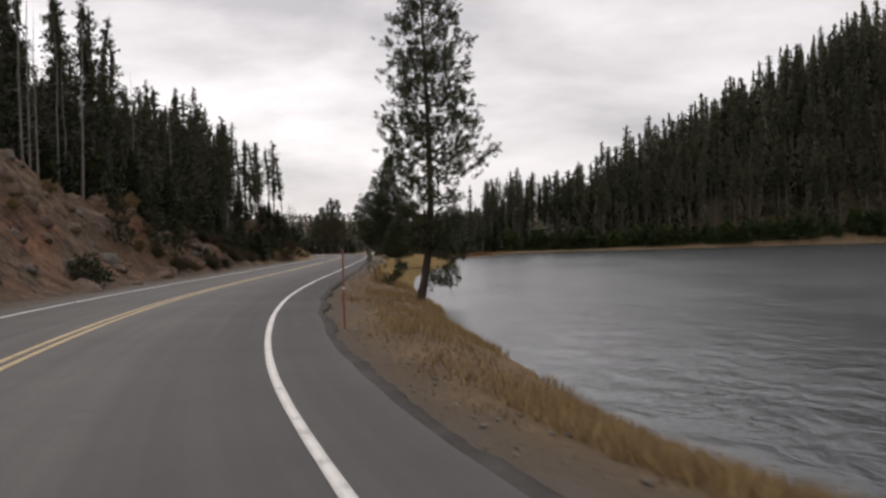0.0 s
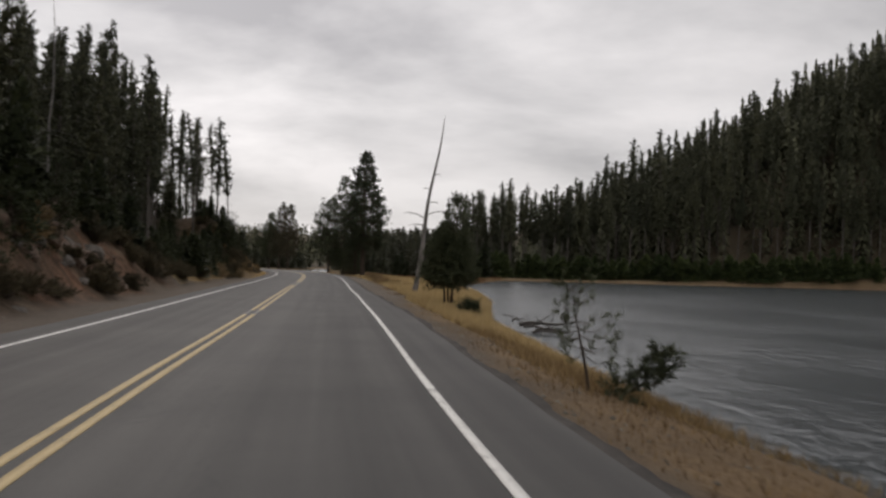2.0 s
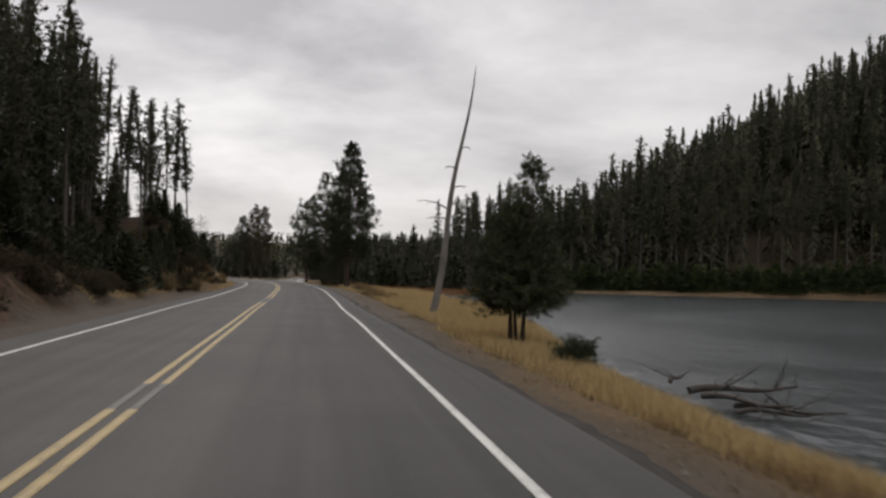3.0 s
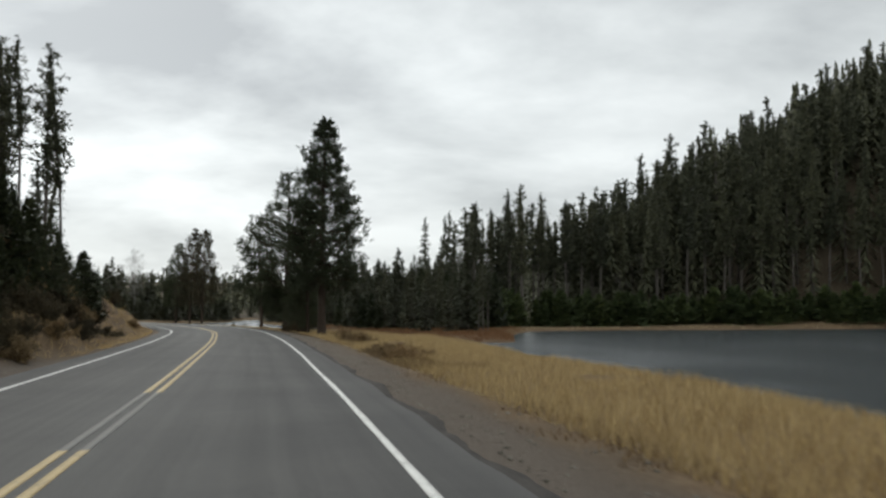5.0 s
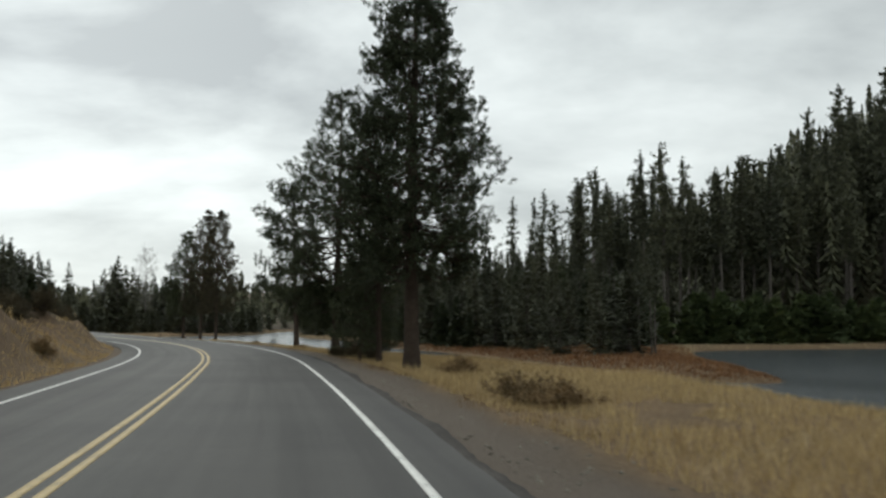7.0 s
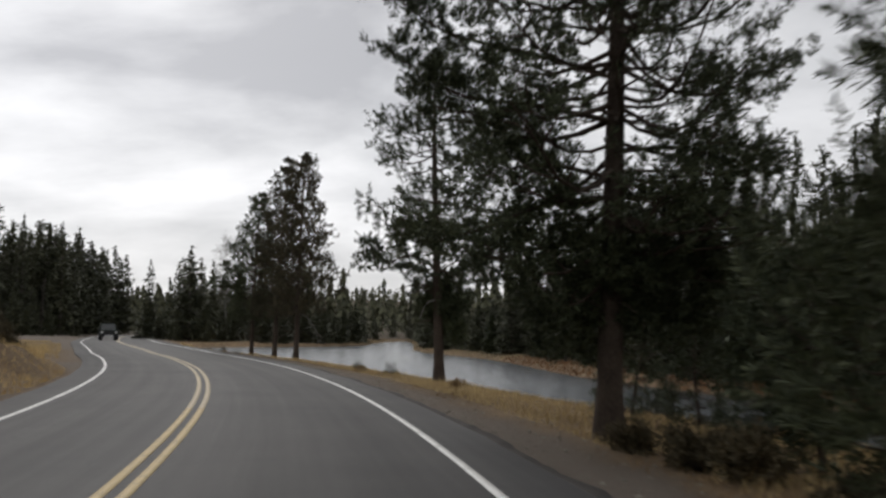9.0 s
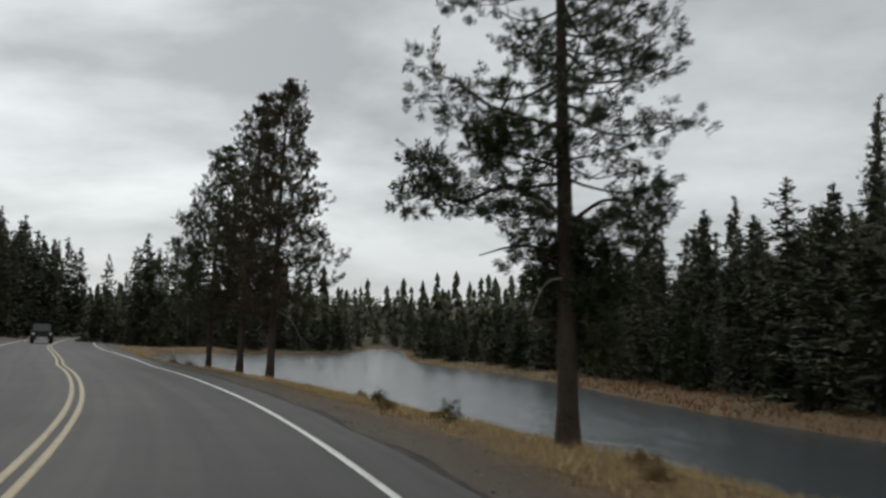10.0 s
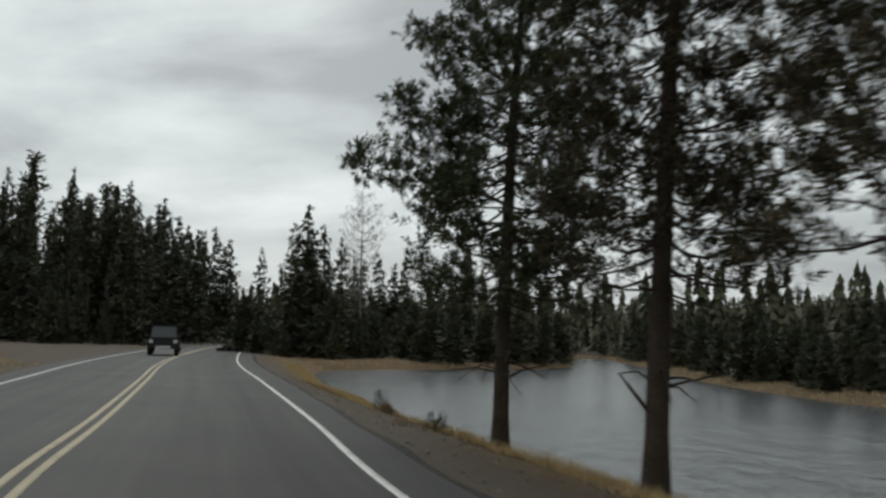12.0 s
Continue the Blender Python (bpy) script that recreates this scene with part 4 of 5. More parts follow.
# the dead leaning trunk
x, y = -6.11, 85.5
e = thing("dead_tree", x, y, gz(x, y), "leaning grey dead tree with a few bare limbs", "tree")
sp = Soup()
hz = np.linspace(0, 1, 16)
axis = np.column_stack([1.5 * hz + 0.08 * np.sin(hz * 9), -0.2 * hz, hz * 10.4 - 0.2])
tube(sp, axis, (0.15 * (1 - hz) ** 0.8 + 0.012) * (1 + 0.07 * np.sin(hz * 31) * (hz < 0.5)), 10)
part("trunk", sp.mesh("trunk", M_DEAD, True), e)
rng = np.random.default_rng(5)
for q, (zz, L, az, up) in enumerate(((4.3, 1.3, 3.0, 0.25), (4.5, 1.1, 0.2, 0.2), (3.6, 1.0, 0.4, 0.05), (3.9, 0.9, 3.3, 0.0), (5.2, 0.6, 0.0, 0.1), (6.0, 0.45, 3.1, 0.1), (6.8, 0.4, 0.3, 0.15), (2.4, 0.4, 3.2, 0.0))):
    o = np.array([np.interp(zz, axis[:, 2], axis[:, 0]), np.interp(zz, axis[:, 2], axis[:, 1]), zz])
    d = np.array([math.cos(az), math.sin(az) * 0.4, 0])
    sp = Soup()
    t = np.linspace(0, 1, 6)[:, None]
    p = o + d * L * t + np.array([0, 0, 1]) * (up * L * t + 0.12 * L * np.sin(t * 3)) + rng.normal(0, 0.015, (6, 3))
    tube(sp, p, np.linspace(0.036, 0.010, 6), 5)
    tw = p[3] + np.array([[0, 0, 0], d * 0.2 + (0, 0.05, -0.12)])
    tube(sp, tw, [0.01, 0.004], 4)
    part("branch", sp.mesh("branch", M_DEAD, True), e)

# driftwood caught at the water's edge
rng = np.random.default_rng(8)
logs = ((-2.75, 63.7, -0.50, 0, 1.95, 0.075), (-2.6, 63.4, -0.55, -72, 2.3, 0.06), (-2.3, 62.7, -0.62, -50, 1.9, 0.05), (-2.9, 64.3, -0.42, 62, 1.2, 0.04), (-2.5, 62.1, -0.65, -18, 1.4, 0.045))
for x, y, z, turn, L, r in logs:
    e = thing("driftwood_log", x, y, z, "bare grey driftwood log lying in the shallows", "log", "driftwood", turn)
    sp = Soup()
    t = np.linspace(0, 1, 9)
    p = np.column_stack([t * L, 0.06 * np.sin(t * 5), 0.10 * t * L * 0.5 + 0.04 * np.sin(t * 7)])
    tube(sp, p, r * (1 - 0.7 * t), 8)
    part("log", sp.mesh("log", M_DRIFT, True), e)
    for q in range(4):
        f = rng.uniform(0.15, 0.9)
        o = np.array([f * L, 0, 0.05 * f * L])
        d = rng.normal(size=3) * (0.4, 0.5, 0.35) + (0.15, 0, 0.3)
        sp = Soup()
        tube(sp, [o, o + d * 0.5, o + d * 0.9 + (0, 0, 0.05)], [r * 0.35, r * 0.22, r * 0.08], 5)
        part("branch", sp.mesh("branch", M_DRIFT, True), e)


# ---- forest ----
def crown_pole(r):
    return lambda h: 0.06 + r * 1.15 * (1 - h) ** 0.5 * (0.5 + 0.5 * min(1, h * 3.5))


def crown_spire(r):
    return lambda h: 0.08 + r * (1 - h) ** 0.72


def forest_kind(seed, H, clear, shape, trunk_r, branches, blades=16, length=0.34, width=0.09, rise=0.15, stubs=12, green=None, core=0.34, bark=None, crook=0.12):
    """Trunk and crown of a forest tree: boughs thick with short blades round a dark heart, up to a pointed leader."""
    g = np.random.default_rng(seed)
    tr, gr = Soup(), Soup()
    hz = np.linspace(0, 1, 9)
    bend = np.cumsum(g.normal(0, crook, (9, 2)), 0) * hz[:, None]
    axis = np.column_stack([bend, hz * H - 0.3 * (1 - hz)])
    tube(tr, axis, trunk_r * (0.06 + 0.94 * (1 - hz) ** 0.85), 6)

    def at(z):
        return np.column_stack([np.interp(z, axis[:, 2], axis[:, 0]), np.interp(z, axis[:, 2], axis[:, 1]), z])

    if stubs:
        z = g.uniform(0.3, 1.05, stubs) * clear
        for o, az, ln in zip(at(z), g.uniform(0, 6.283, stubs), g.uniform(0.4, 1.2, stubs)):
            tip = o + np.array([math.cos(az), math.sin(az), g.uniform(-0.4, 0.25)]) * ln
            tube(tr, [o, (o + tip) / 2 + (0, 0, 0.05), tip], [0.02, 0.014, 0.006], 3, False)
    if branches:
        h = g.random(branches * 8)
        wide = np.array([shape(v) for v in h])
        h = np.sort(h[g.random(len(h)) < (wide + 0.12) / (wide.max() + 0.12)][:branches])
        k = len(h)
        az = g.uniform(0, 6.283, k)
        out = np.column_stack([np.cos(az), np.sin(az), 0 * az])
        lump = 1 + 0.22 * np.sin(h * 23 + g.uniform(0, 6)) * np.sin(az * 2 + h * 9)
        L = np.array([shape(v) for v in h]) * g.uniform(0.6, 1.15, k) * lump
        root = at(clear + (H - clear) * h)
        t = g.uniform(0.12, 1.0, (k, blades, 1)) ** 0.75
        sag = (rise + 0.5 * (h - 0.5) + g.normal(0, 0.12, k))[:, None, None]
        up = np.array([0, 0, 1.0])
        p = root[:, None] + (out * L[:, None])[:, None] * t + up * sag * L[:, None, None] * t + g.normal(0, 0.07, (k, blades, 3)) * (0.4 + L[:, None, None])
        d = unit(out[:, None] * 0.7 + g.normal(0, 0.6, (k, blades, 3)) + up * (0.25 + sag))
        side = unit(np.cross(d, g.normal(size=(k, blades, 3))))
        small = (0.45 + 0.55 * np.minimum(1, L / 0.9))[:, None, None]
        ln, w = length * g.uniform(0.6, 1.25, (k, blades, 1)) * small, width * g.uniform(0.6, 1.2, (k, blades, 1)) * small
        gr.add(np.stack([p - side * w, p + d * ln * 0.45 + side * w, p + d * ln], -2).reshape(-1, 3), np.arange(k * blades * 3).reshape(-1, 3))
        # leader
        z0 = g.uniform(H - 0.9, H - 0.25, 26)
        b0 = at(z0)
        a0 = g.uniform(0, 6.283, 26)
        o0 = np.column_stack([np.cos(a0), np.sin(a0), 0.9 + 0 * a0]) * (0.14 + 0.3 * (H - z0))[:, None]
        sd = np.column_stack([-np.sin(a0), np.cos(a0), 0 * a0]) * 0.045
        gr.add(np.stack([b0 - sd, b0 + sd, b0 + o0], -2).reshape(-1, 3), np.arange(78).reshape(-1, 3))
    if core:
        # broad sprays near the stem that close the crown
        k = 260
        hh = g.random(k) * 0.94
        R = np.array([shape(v) for v in hh])[:, None] * core
        az = g.uniform(0, 6.283, k)
        out = np.column_stack([np.cos(az), np.sin(az), 0 * az])
        p = at(clear + (H - clear) * hh) + out * R * g.uniform(0.0, 1.3, (k, 1))
        side = np.column_stack([-np.sin(az), np.cos(az), g.normal(0, 0.4, k)]) * (0.12 + R * 0.42)
        tip = out * R * 0.5 + np.column_stack([0 * az, 0 * az, g.uniform(-0.4, 0.3, k)]) * (R + 0.25)
        rise_ = np.column_stack([0 * az, 0 * az, 0.16 + 0 * az])
        gr.add(np.stack([p - side - rise_, p + side - rise_ * 0.3, p + tip + rise_], -2).reshape(-1, 3), np.arange(3 * k).reshape(-1, 3))
    return [tr.mesh("trunk", bark or M_BARK_PALE, True), gr.mesh("crown", green or M_NEEDLE_FOREST)], H


FAR = {"blades": 11, "length": 0.46, "width": 0.135}
YOUNG = {"blades": 14, "length": 0.26, "width": 0.07, "stubs": 0, "core": 0.5, "crook": 0.03}
SPRUCE = {"rise": -0.25, "stubs": 0, "core": 0.45, "crook": 0.05}
KINDS = {
    "lodge": [forest_kind(201, 17, 7.5, crown_pole(1.2), 0.14, 82, core=0.22, stubs=22), forest_kind(202, 16, 6.0, crown_pole(1.35), 0.15, 92, core=0.24), forest_kind(203, 18, 9.5, crown_pole(1.15), 0.14, 74, core=0.22, stubs=26),
              forest_kind(204, 15, 5.5, crown_pole(1.35), 0.15, 90, core=0.24), forest_kind(205, 16, 7.0, crown_pole(1.0), 0.13, 68, core=0.2, stubs=22)],
    "spruce": [forest_kind(211, 16, 0.6, crown_spire(2.3), 0.18, 150, **SPRUCE), forest_kind(212, 14, 0.6, crown_spire(2.0), 0.16, 130, **SPRUCE), forest_kind(213, 17, 1.2, crown_spire(1.9), 0.17, 150, **SPRUCE)],
    "young": [forest_kind(221, 6, 0.2, crown_spire(1.5), 0.07, 70, green=M_NEEDLE_YOUNG, **YOUNG), forest_kind(222, 5, 0.15, crown_spire(1.6), 0.07, 64, green=M_NEEDLE_YOUNG, **YOUNG)],
    "spruce_far": [forest_kind(241, 16, 0.6, crown_spire(2.4), 0.18, 80, **SPRUCE, **FAR), forest_kind(242, 14, 0.5, crown_spire(2.2), 0.16, 80, **SPRUCE, **FAR), forest_kind(243, 15, 0.8, crown_spire(1.8), 0.16, 76, **SPRUCE, **FAR)],
    "lodge_far": [forest_kind(251, 17, 7.5, crown_pole(1.25), 0.15, 66, **FAR), forest_kind(252, 16, 5.5, crown_pole(1.4), 0.15, 72, **FAR), forest_kind(253, 17, 8.8, crown_pole(1.15), 0.15, 60, **FAR),
                  forest_kind(254, 16, 7.8, crown_pole(0.95), 0.14, 54, **FAR)],
    "understory": [forest_kind(261, 5, 0.1, crown_spire(1.7), 0.06, 52, green=M_NEEDLE_GREEN, **YOUNG), forest_kind(262, 4, 0.1, crown_spire(1.6), 0.06, 48, green=M_NEEDLE_GREEN, **YOUNG)],
    "snag": [forest_kind(235, 14, 9.0, crown_pole(0.5), 0.10, 0, stubs=16, core=0, bark=M_DEAD)],
}
LABELS = {"lodge": ("lodgepole_pine", "tall thin pale-trunked pine with a narrow dark crown", "forest pines"), "spruce": ("spruce_tree", "narrow dark conical spruce branched almost to the ground", "forest spruces"),
          "young": ("young_fir", "dense young green fir at the forest's edge", "young firs"), "understory": ("young_fir", "soft green young fir below the tall pines across the water", "shore firs"), "snag": ("standing_dead_trunk", "thin pale standing dead trunk among dark forest trees", "standing dead trunks")}
masters = {}


def forest(kind, variant, x, y, height, turn, stout=1.0):
    base_kind = kind
    if kind in ("spruce", "lodge") and (y > 226 or x > 16):
        kind += "_far"
    meshes, H = KINDS[kind][variant % len(KINDS[kind])]
    z = gz(x, y) - 0.05
    if (base_kind in ("spruce", "lodge") and (y > 284 or (x > 0 and y > 199))) or (base_kind == "young" and y > 222):
        # too far off to tell apart: gathered into one mesh
        k, a = height / H, math.radians(turn)
        w = k * stout * (0.85 + 0.3 * ((x * 7.3 + y * 3.1) % 1))
        v = np.empty(len(meshes[1].vertices) * 3)
        meshes[1].vertices.foreach_get("co", v)
        v = v.reshape(-1, 3)
        v = np.column_stack([(v[:, 0] * math.cos(a) - v[:, 1] * math.sin(a)) * w + x, (v[:, 0] * math.sin(a) + v[:, 1] * math.cos(a)) * w + y, v[:, 2] * k + z])
        at_ = far_crowns.n
        far_crowns.v.append(v)
        for size in (3, 4):
            f = [tuple(p.vertices) for p in meshes[1].polygons if len(p.vertices) == size]
            if f:
                far_crowns.f.append(np.array(f) + at_)
        far_crowns.n += len(v)
        return None
    key = (kind, variant % len(KINDS[kind]))
    name, label, group = LABELS[base_kind]
    k = height / H
    if key not in masters:
        e = thing(name, x, y, z, label, "tree", group, turn)
        for nm, me in zip(("trunk", "crown"), meshes):
            part(nm, me, e)
        masters[key] = e
    else:
        e = copy_thing(masters[key], pose(x, y, z, 0, 0, turn))
    wide = stout * (0.85 + 0.3 * ((x * 7.3 + y * 3.1) % 1))
    e.scale = (k * wide, k * wide, k)
    return e


rng = np.random.default_rng(77)
taken = []
far_crowns = Soup()


def scatter(kind, count, region, lo, hi, apart, stout=1.0):
    """Up to count trees where region() puts them, no nearer to each other than apart."""
    made, tries = 0, 0
    while made < count and tries < count * 30:
        tries += 1
        x, y = region()
        if river_depth([(x, y)])[0] < 0.9:
            continue
        if -9.0 < along([(x, y)])[1][0] < 4.0 and kind != "young":
            continue
        if any((x - a) ** 2 + (y - b_) ** 2 < apart**2 for a, b_ in taken):
            continue
        taken.append((x, y))
        forest(kind, int(rng.integers(0, 9)), x, y, rng.uniform(lo, hi), rng.uniform(0, 360), stout)
        made += 1


def strip_at(s0, s1, l0, l1, p=1.0):
    return lambda: tuple(place(rng.uniform(s0, s1), l0 + (l1 - l0) * rng.random() ** p))


def box_at(x0, x1, y0, y1):
    return lambda: (rng.uniform(x0, x1), rng.uniform(y0, y1))


# trees whose places are known
for kind, v, x, y, top in (("spruce", 0, -29.4, 105.3, 19.9), ("spruce", 1, -33.6, 110.4, 20.8), ("lodge", 1, -26.8, 134.6, 16.8), ("lodge", 3, -28.4, 132.0, 16.3), ("lodge", 0, -30.0, 130.5, 16.6),
                           ("lodge", 2, -31.5, 134.0, 17.0), ("lodge", 1, -33.0, 128.0, 17.0), ("spruce", 1, -51.0, 258.9, 11.6), ("spruce", 0, -50.1, 260.6, 10.3), ("spruce", 2, -52.1, 260.3, 9.6), ("spruce", 1, -85.5, 318, 15.0), ("spruce", 0, -73.4, 278, 13.2),
                           ("spruce", 2, -77.3, 270.2, 16.8), ("lodge", 3, 11.0, 186.5, 16.0), ("spruce", 2, 5.3, 215.5, 15.3), ("spruce", 1, 25.2, 205.8, 18.7), ("spruce", 0, 38.1, 195.2, 25.3)):
    taken.append((x, y))
    forest(kind, v, x, y, top - gz(x, y), 37 * v, 1.7 if -53 < x < -50 else 1.0)
for s_, l_ in ((27, -17.2), (31, -18.5), (38, -17.0), (44, -16.4), (52, -16.0), (58, -15.0), (24, -18.8), (29, -16.6), (34, -19.5), (36, -16.2), (41, -18.2), (47, -17.6), (49, -15.4), (55, -17.4), (62, -14.8), (66, -15.6), (74, -13.6), (84, -13.4), (95, -13.8), (132, -12.6), (22, -14.9), (25.5, -15.8), (28.4, -14.6), (33, -15.4), (35.2, -14.4), (39.5, -15.0), (42.5, -14.2), (46, -14.6), (53.5, -13.6), (56.5, -14.0), (60, -12.8)):
    x, y = place(s_, l_)
    taken.append((float(x), float(y)))
    forest("snag", 0, float(x), float(y), 9.5 + (s_ * 1.7) % 4, s_ * 31)
x, y = -47.7, 263.7
tree("bare_tree", x, y, gz(x, y), conifer(231, 12.6, 4.5, lambda h: 0.35 + 1.5 * math.sin(3.14 * min(1, 0.1 + 0.85 * h)), 0.11, 17, 5, 6, 6, 0.5, 0.03, 0.55, crook=0.2, gaps=0.1, twig=0.5, stubs=6, lift=0.6), (M_DEAD, M_DEAD), "thin grey bare tree with a wispy rounded crown")
for x, y, top in ((-24.8, 99.5, 14.6), (-26.6, 104.0, 15.3), (-28.6, 113.5, 16.2), (-27.0, 109.5, 15.4), (-30.4, 118.5, 16.8), (-25.6, 117.5, 14.8), (-28.4, 124.0, 15.8), (-32.4, 122.5, 17.2), (-23.6, 94.5, 14.9),
                  (-26.0, 127.6, 15.2), (-29.8, 136.5, 16.8), (-24.9, 131.0, 14.4), (-27.5, 70.5, 20.0), (-29.2, 76.0, 20.6), (-26.2, 66.5, 19.4), (-30.4, 82.0, 20.4), (-36.8, 170.2, 15.2), (-38.8, 173.5, 15.8), (-40.8, 169.0, 15.0)):
    taken.append((x, y))
    forest("lodge", int(x * -7) % 5, x, y, top - gz(x, y), 53 * x)
# left slope above the cut bank
scatter("lodge", 84, strip_at(18, 92, -16.5, -33), 13, 17.5, 1.4)
scatter("spruce", 30, strip_at(50, 100, -12, -30), 9, 14, 1.9)
scatter("lodge", 40, strip_at(88, 141, -13, -30), 13, 16.5, 1.7)
scatter("spruce", 34, strip_at(80, 138, -14, -34), 10, 15, 1.9)
scatter("young", 30, strip_at(62, 98, -9.0, -16), 2.0, 4.6, 1.4)
scatter("young", 22, strip_at(98, 140, -9.5, -16), 1.6, 3.2, 1.4)
scatter("young", 16, strip_at(104, 122, -7.9, -10.5), 1.2, 2.4, 1.0)
scatter("young", 22, strip_at(98, 142, -8.3, -11.5), 1.2, 2.8, 1.0)
scatter("young", 12, strip_at(150, 186, -9.5, -14), 1.2, 3.0, 1.4)
scatter("spruce", 26, strip_at(150, 225, -20, -60), 7, 11, 2.5)
scatter("young", 18, strip_at(60, 92, -12.5, -17), 2.5, 5.0, 1.3)
scatter("lodge", 18, strip_at(90, 120, -13.5, -24), 13, 15.5, 1.5)
scatter("spruce", 8, strip_at(84, 104, -13, -20), 9, 12, 1.6)
scatter("lodge", 12, strip_at(116, 138, -14, -26), 12.5, 15, 1.5)
# beyond the pull-out, round the far bend
scatter("spruce", 44, box_at(-112, -73, 262, 300), 12, 17.5, 1.6, 1.35)
scatter("young", 24, box_at(-105, -70, 258, 275), 3, 6, 1.4)
scatter("lodge", 34, box_at(-120, -72, 260, 284), 14, 18, 1.7, 1.4)
scatter("spruce", 26, box_at(-125, -80, 256, 306), 12, 17, 2.0, 1.2)
scatter("spruce", 60, box_at(-50, -12, 279, 330), 3.2, 5.4, 1.6, 2.0)
scatter("lodge", 8, box_at(-55, -10, 285, 335), 4.5, 6.5, 2.4)
scatter("young", 16, box_at(-53, -46, 252, 276), 2.0, 4.0, 1.3)
scatter("spruce", 18, box_at(-63, -46, 268, 302), 8, 11.5, 1.6, 1.6)
scatter("spruce", 12, box_at(-98, -78, 272, 310), 13, 16, 1.7, 1.4)
scatter("spruce", 26, box_at(-92, -75, 288, 328), 14, 17, 1.6, 1.35)
# across the water
scatter("understory", 130, lambda: (rng.uniform(4, 96), rng.uniform(185.0, 187.6)), 2.4, 4.6, 0.9, 1.5)
scatter("lodge", 30, box_at(5, 100, 187.6, 190.5), 13.5, 16.5, 1.5, 1.1)
scatter("lodge", 44, box_at(5, 28, 188, 204), 12.5, 16.5, 1.5, 1.1)
scatter("lodge", 90, box_at(28, 100, 188, 206), 15.5, 20.0, 1.7)
scatter("spruce", 40, lambda: (rng.uniform(4, 105), rng.uniform(192, 218)), 11, 15, 2.2)
scatter("lodge", 60, lambda: (rng.uniform(0, 115), rng.uniform(203, 235)), 14, 17.5, 2.2)
scatter("spruce", 44, box_at(-9, 14, 190, 216), 6.8, 9.8, 1.5, 1.6)
scatter("spruce", 30, box_at(-12, 6, 214, 232), 6.5, 9.5, 1.6, 1.5)
shore_line = spline(FAR_SHORE, 0.5)


def shore_at(y0, y1, x0, x1, d0, d1):
    """Places a little way inland of the opposite bank."""
    ok = shore_line[(shore_line[:, 1] > y0) & (shore_line[:, 1] < y1) & (shore_line[:, 0] > x0) & (shore_line[:, 0] < x1)]

    def pick():
        p = ok[rng.integers(0, len(ok))]
        return p[0] + rng.uniform(d0, d1), p[1] + rng.uniform(0, 0.6)
    return pick


scatter("young", 60, shore_at(176, 285, -26, -5, 1.6, 5.0), 1.6, 4.2, 1.0, 1.2)
scatter("spruce", 44, shore_at(160, 225, -22, -3, 2.0, 7.5), 3.2, 6.6, 1.2, 2.0)
scatter("lodge", 16, shore_at(160, 205, -16, -3, 4.0, 9.5), 5.8, 7.6, 1.5, 1.2)

scatter("young", 70, box_at(-58, -31, 256, 285), 2.4, 5.0, 1.2, 1.5)
scatter("young", 50, shore_at(225, 312, -29, -18, 1.2, 9.0), 2.2, 4.8, 1.2, 1.5)
scatter("spruce", 14, box_at(-8, 6, 225, 245), 6, 9, 2.2)
scatter("young", 12, lambda: (lambda y: (rng.uniform(-6.5, 3) + (190 - y) * 0.25, y))(rng.uniform(176, 192)), 5.0, 7.0, 1.8)
scatter("young", 30, box_at(-11, 4, 194, 250), 3.0, 5.5, 1.6)
scatter("young", 16, box_at(-24, -8, 245, 275), 2.5, 5, 1.6)
scatter("spruce", 16, box_at(-10, 12, 240, 280), 6, 9, 2.4)
# low growth that closes the woods above the inner bank
scatter("spruce", 24, strip_at(120, 152, -14, -30), 5, 8, 1.4, 1.5)
scatter("young", 26, strip_at(96, 142, -8.0, -14), 1.4, 3.4, 0.9, 1.4)
scatter("spruce", 16, strip_at(98, 126, -15, -26), 6, 9, 1.4, 1.4)
scatter("young", 26, strip_at(138, 186, -13, -22), 1.6, 3.2, 1.0, 1.5)


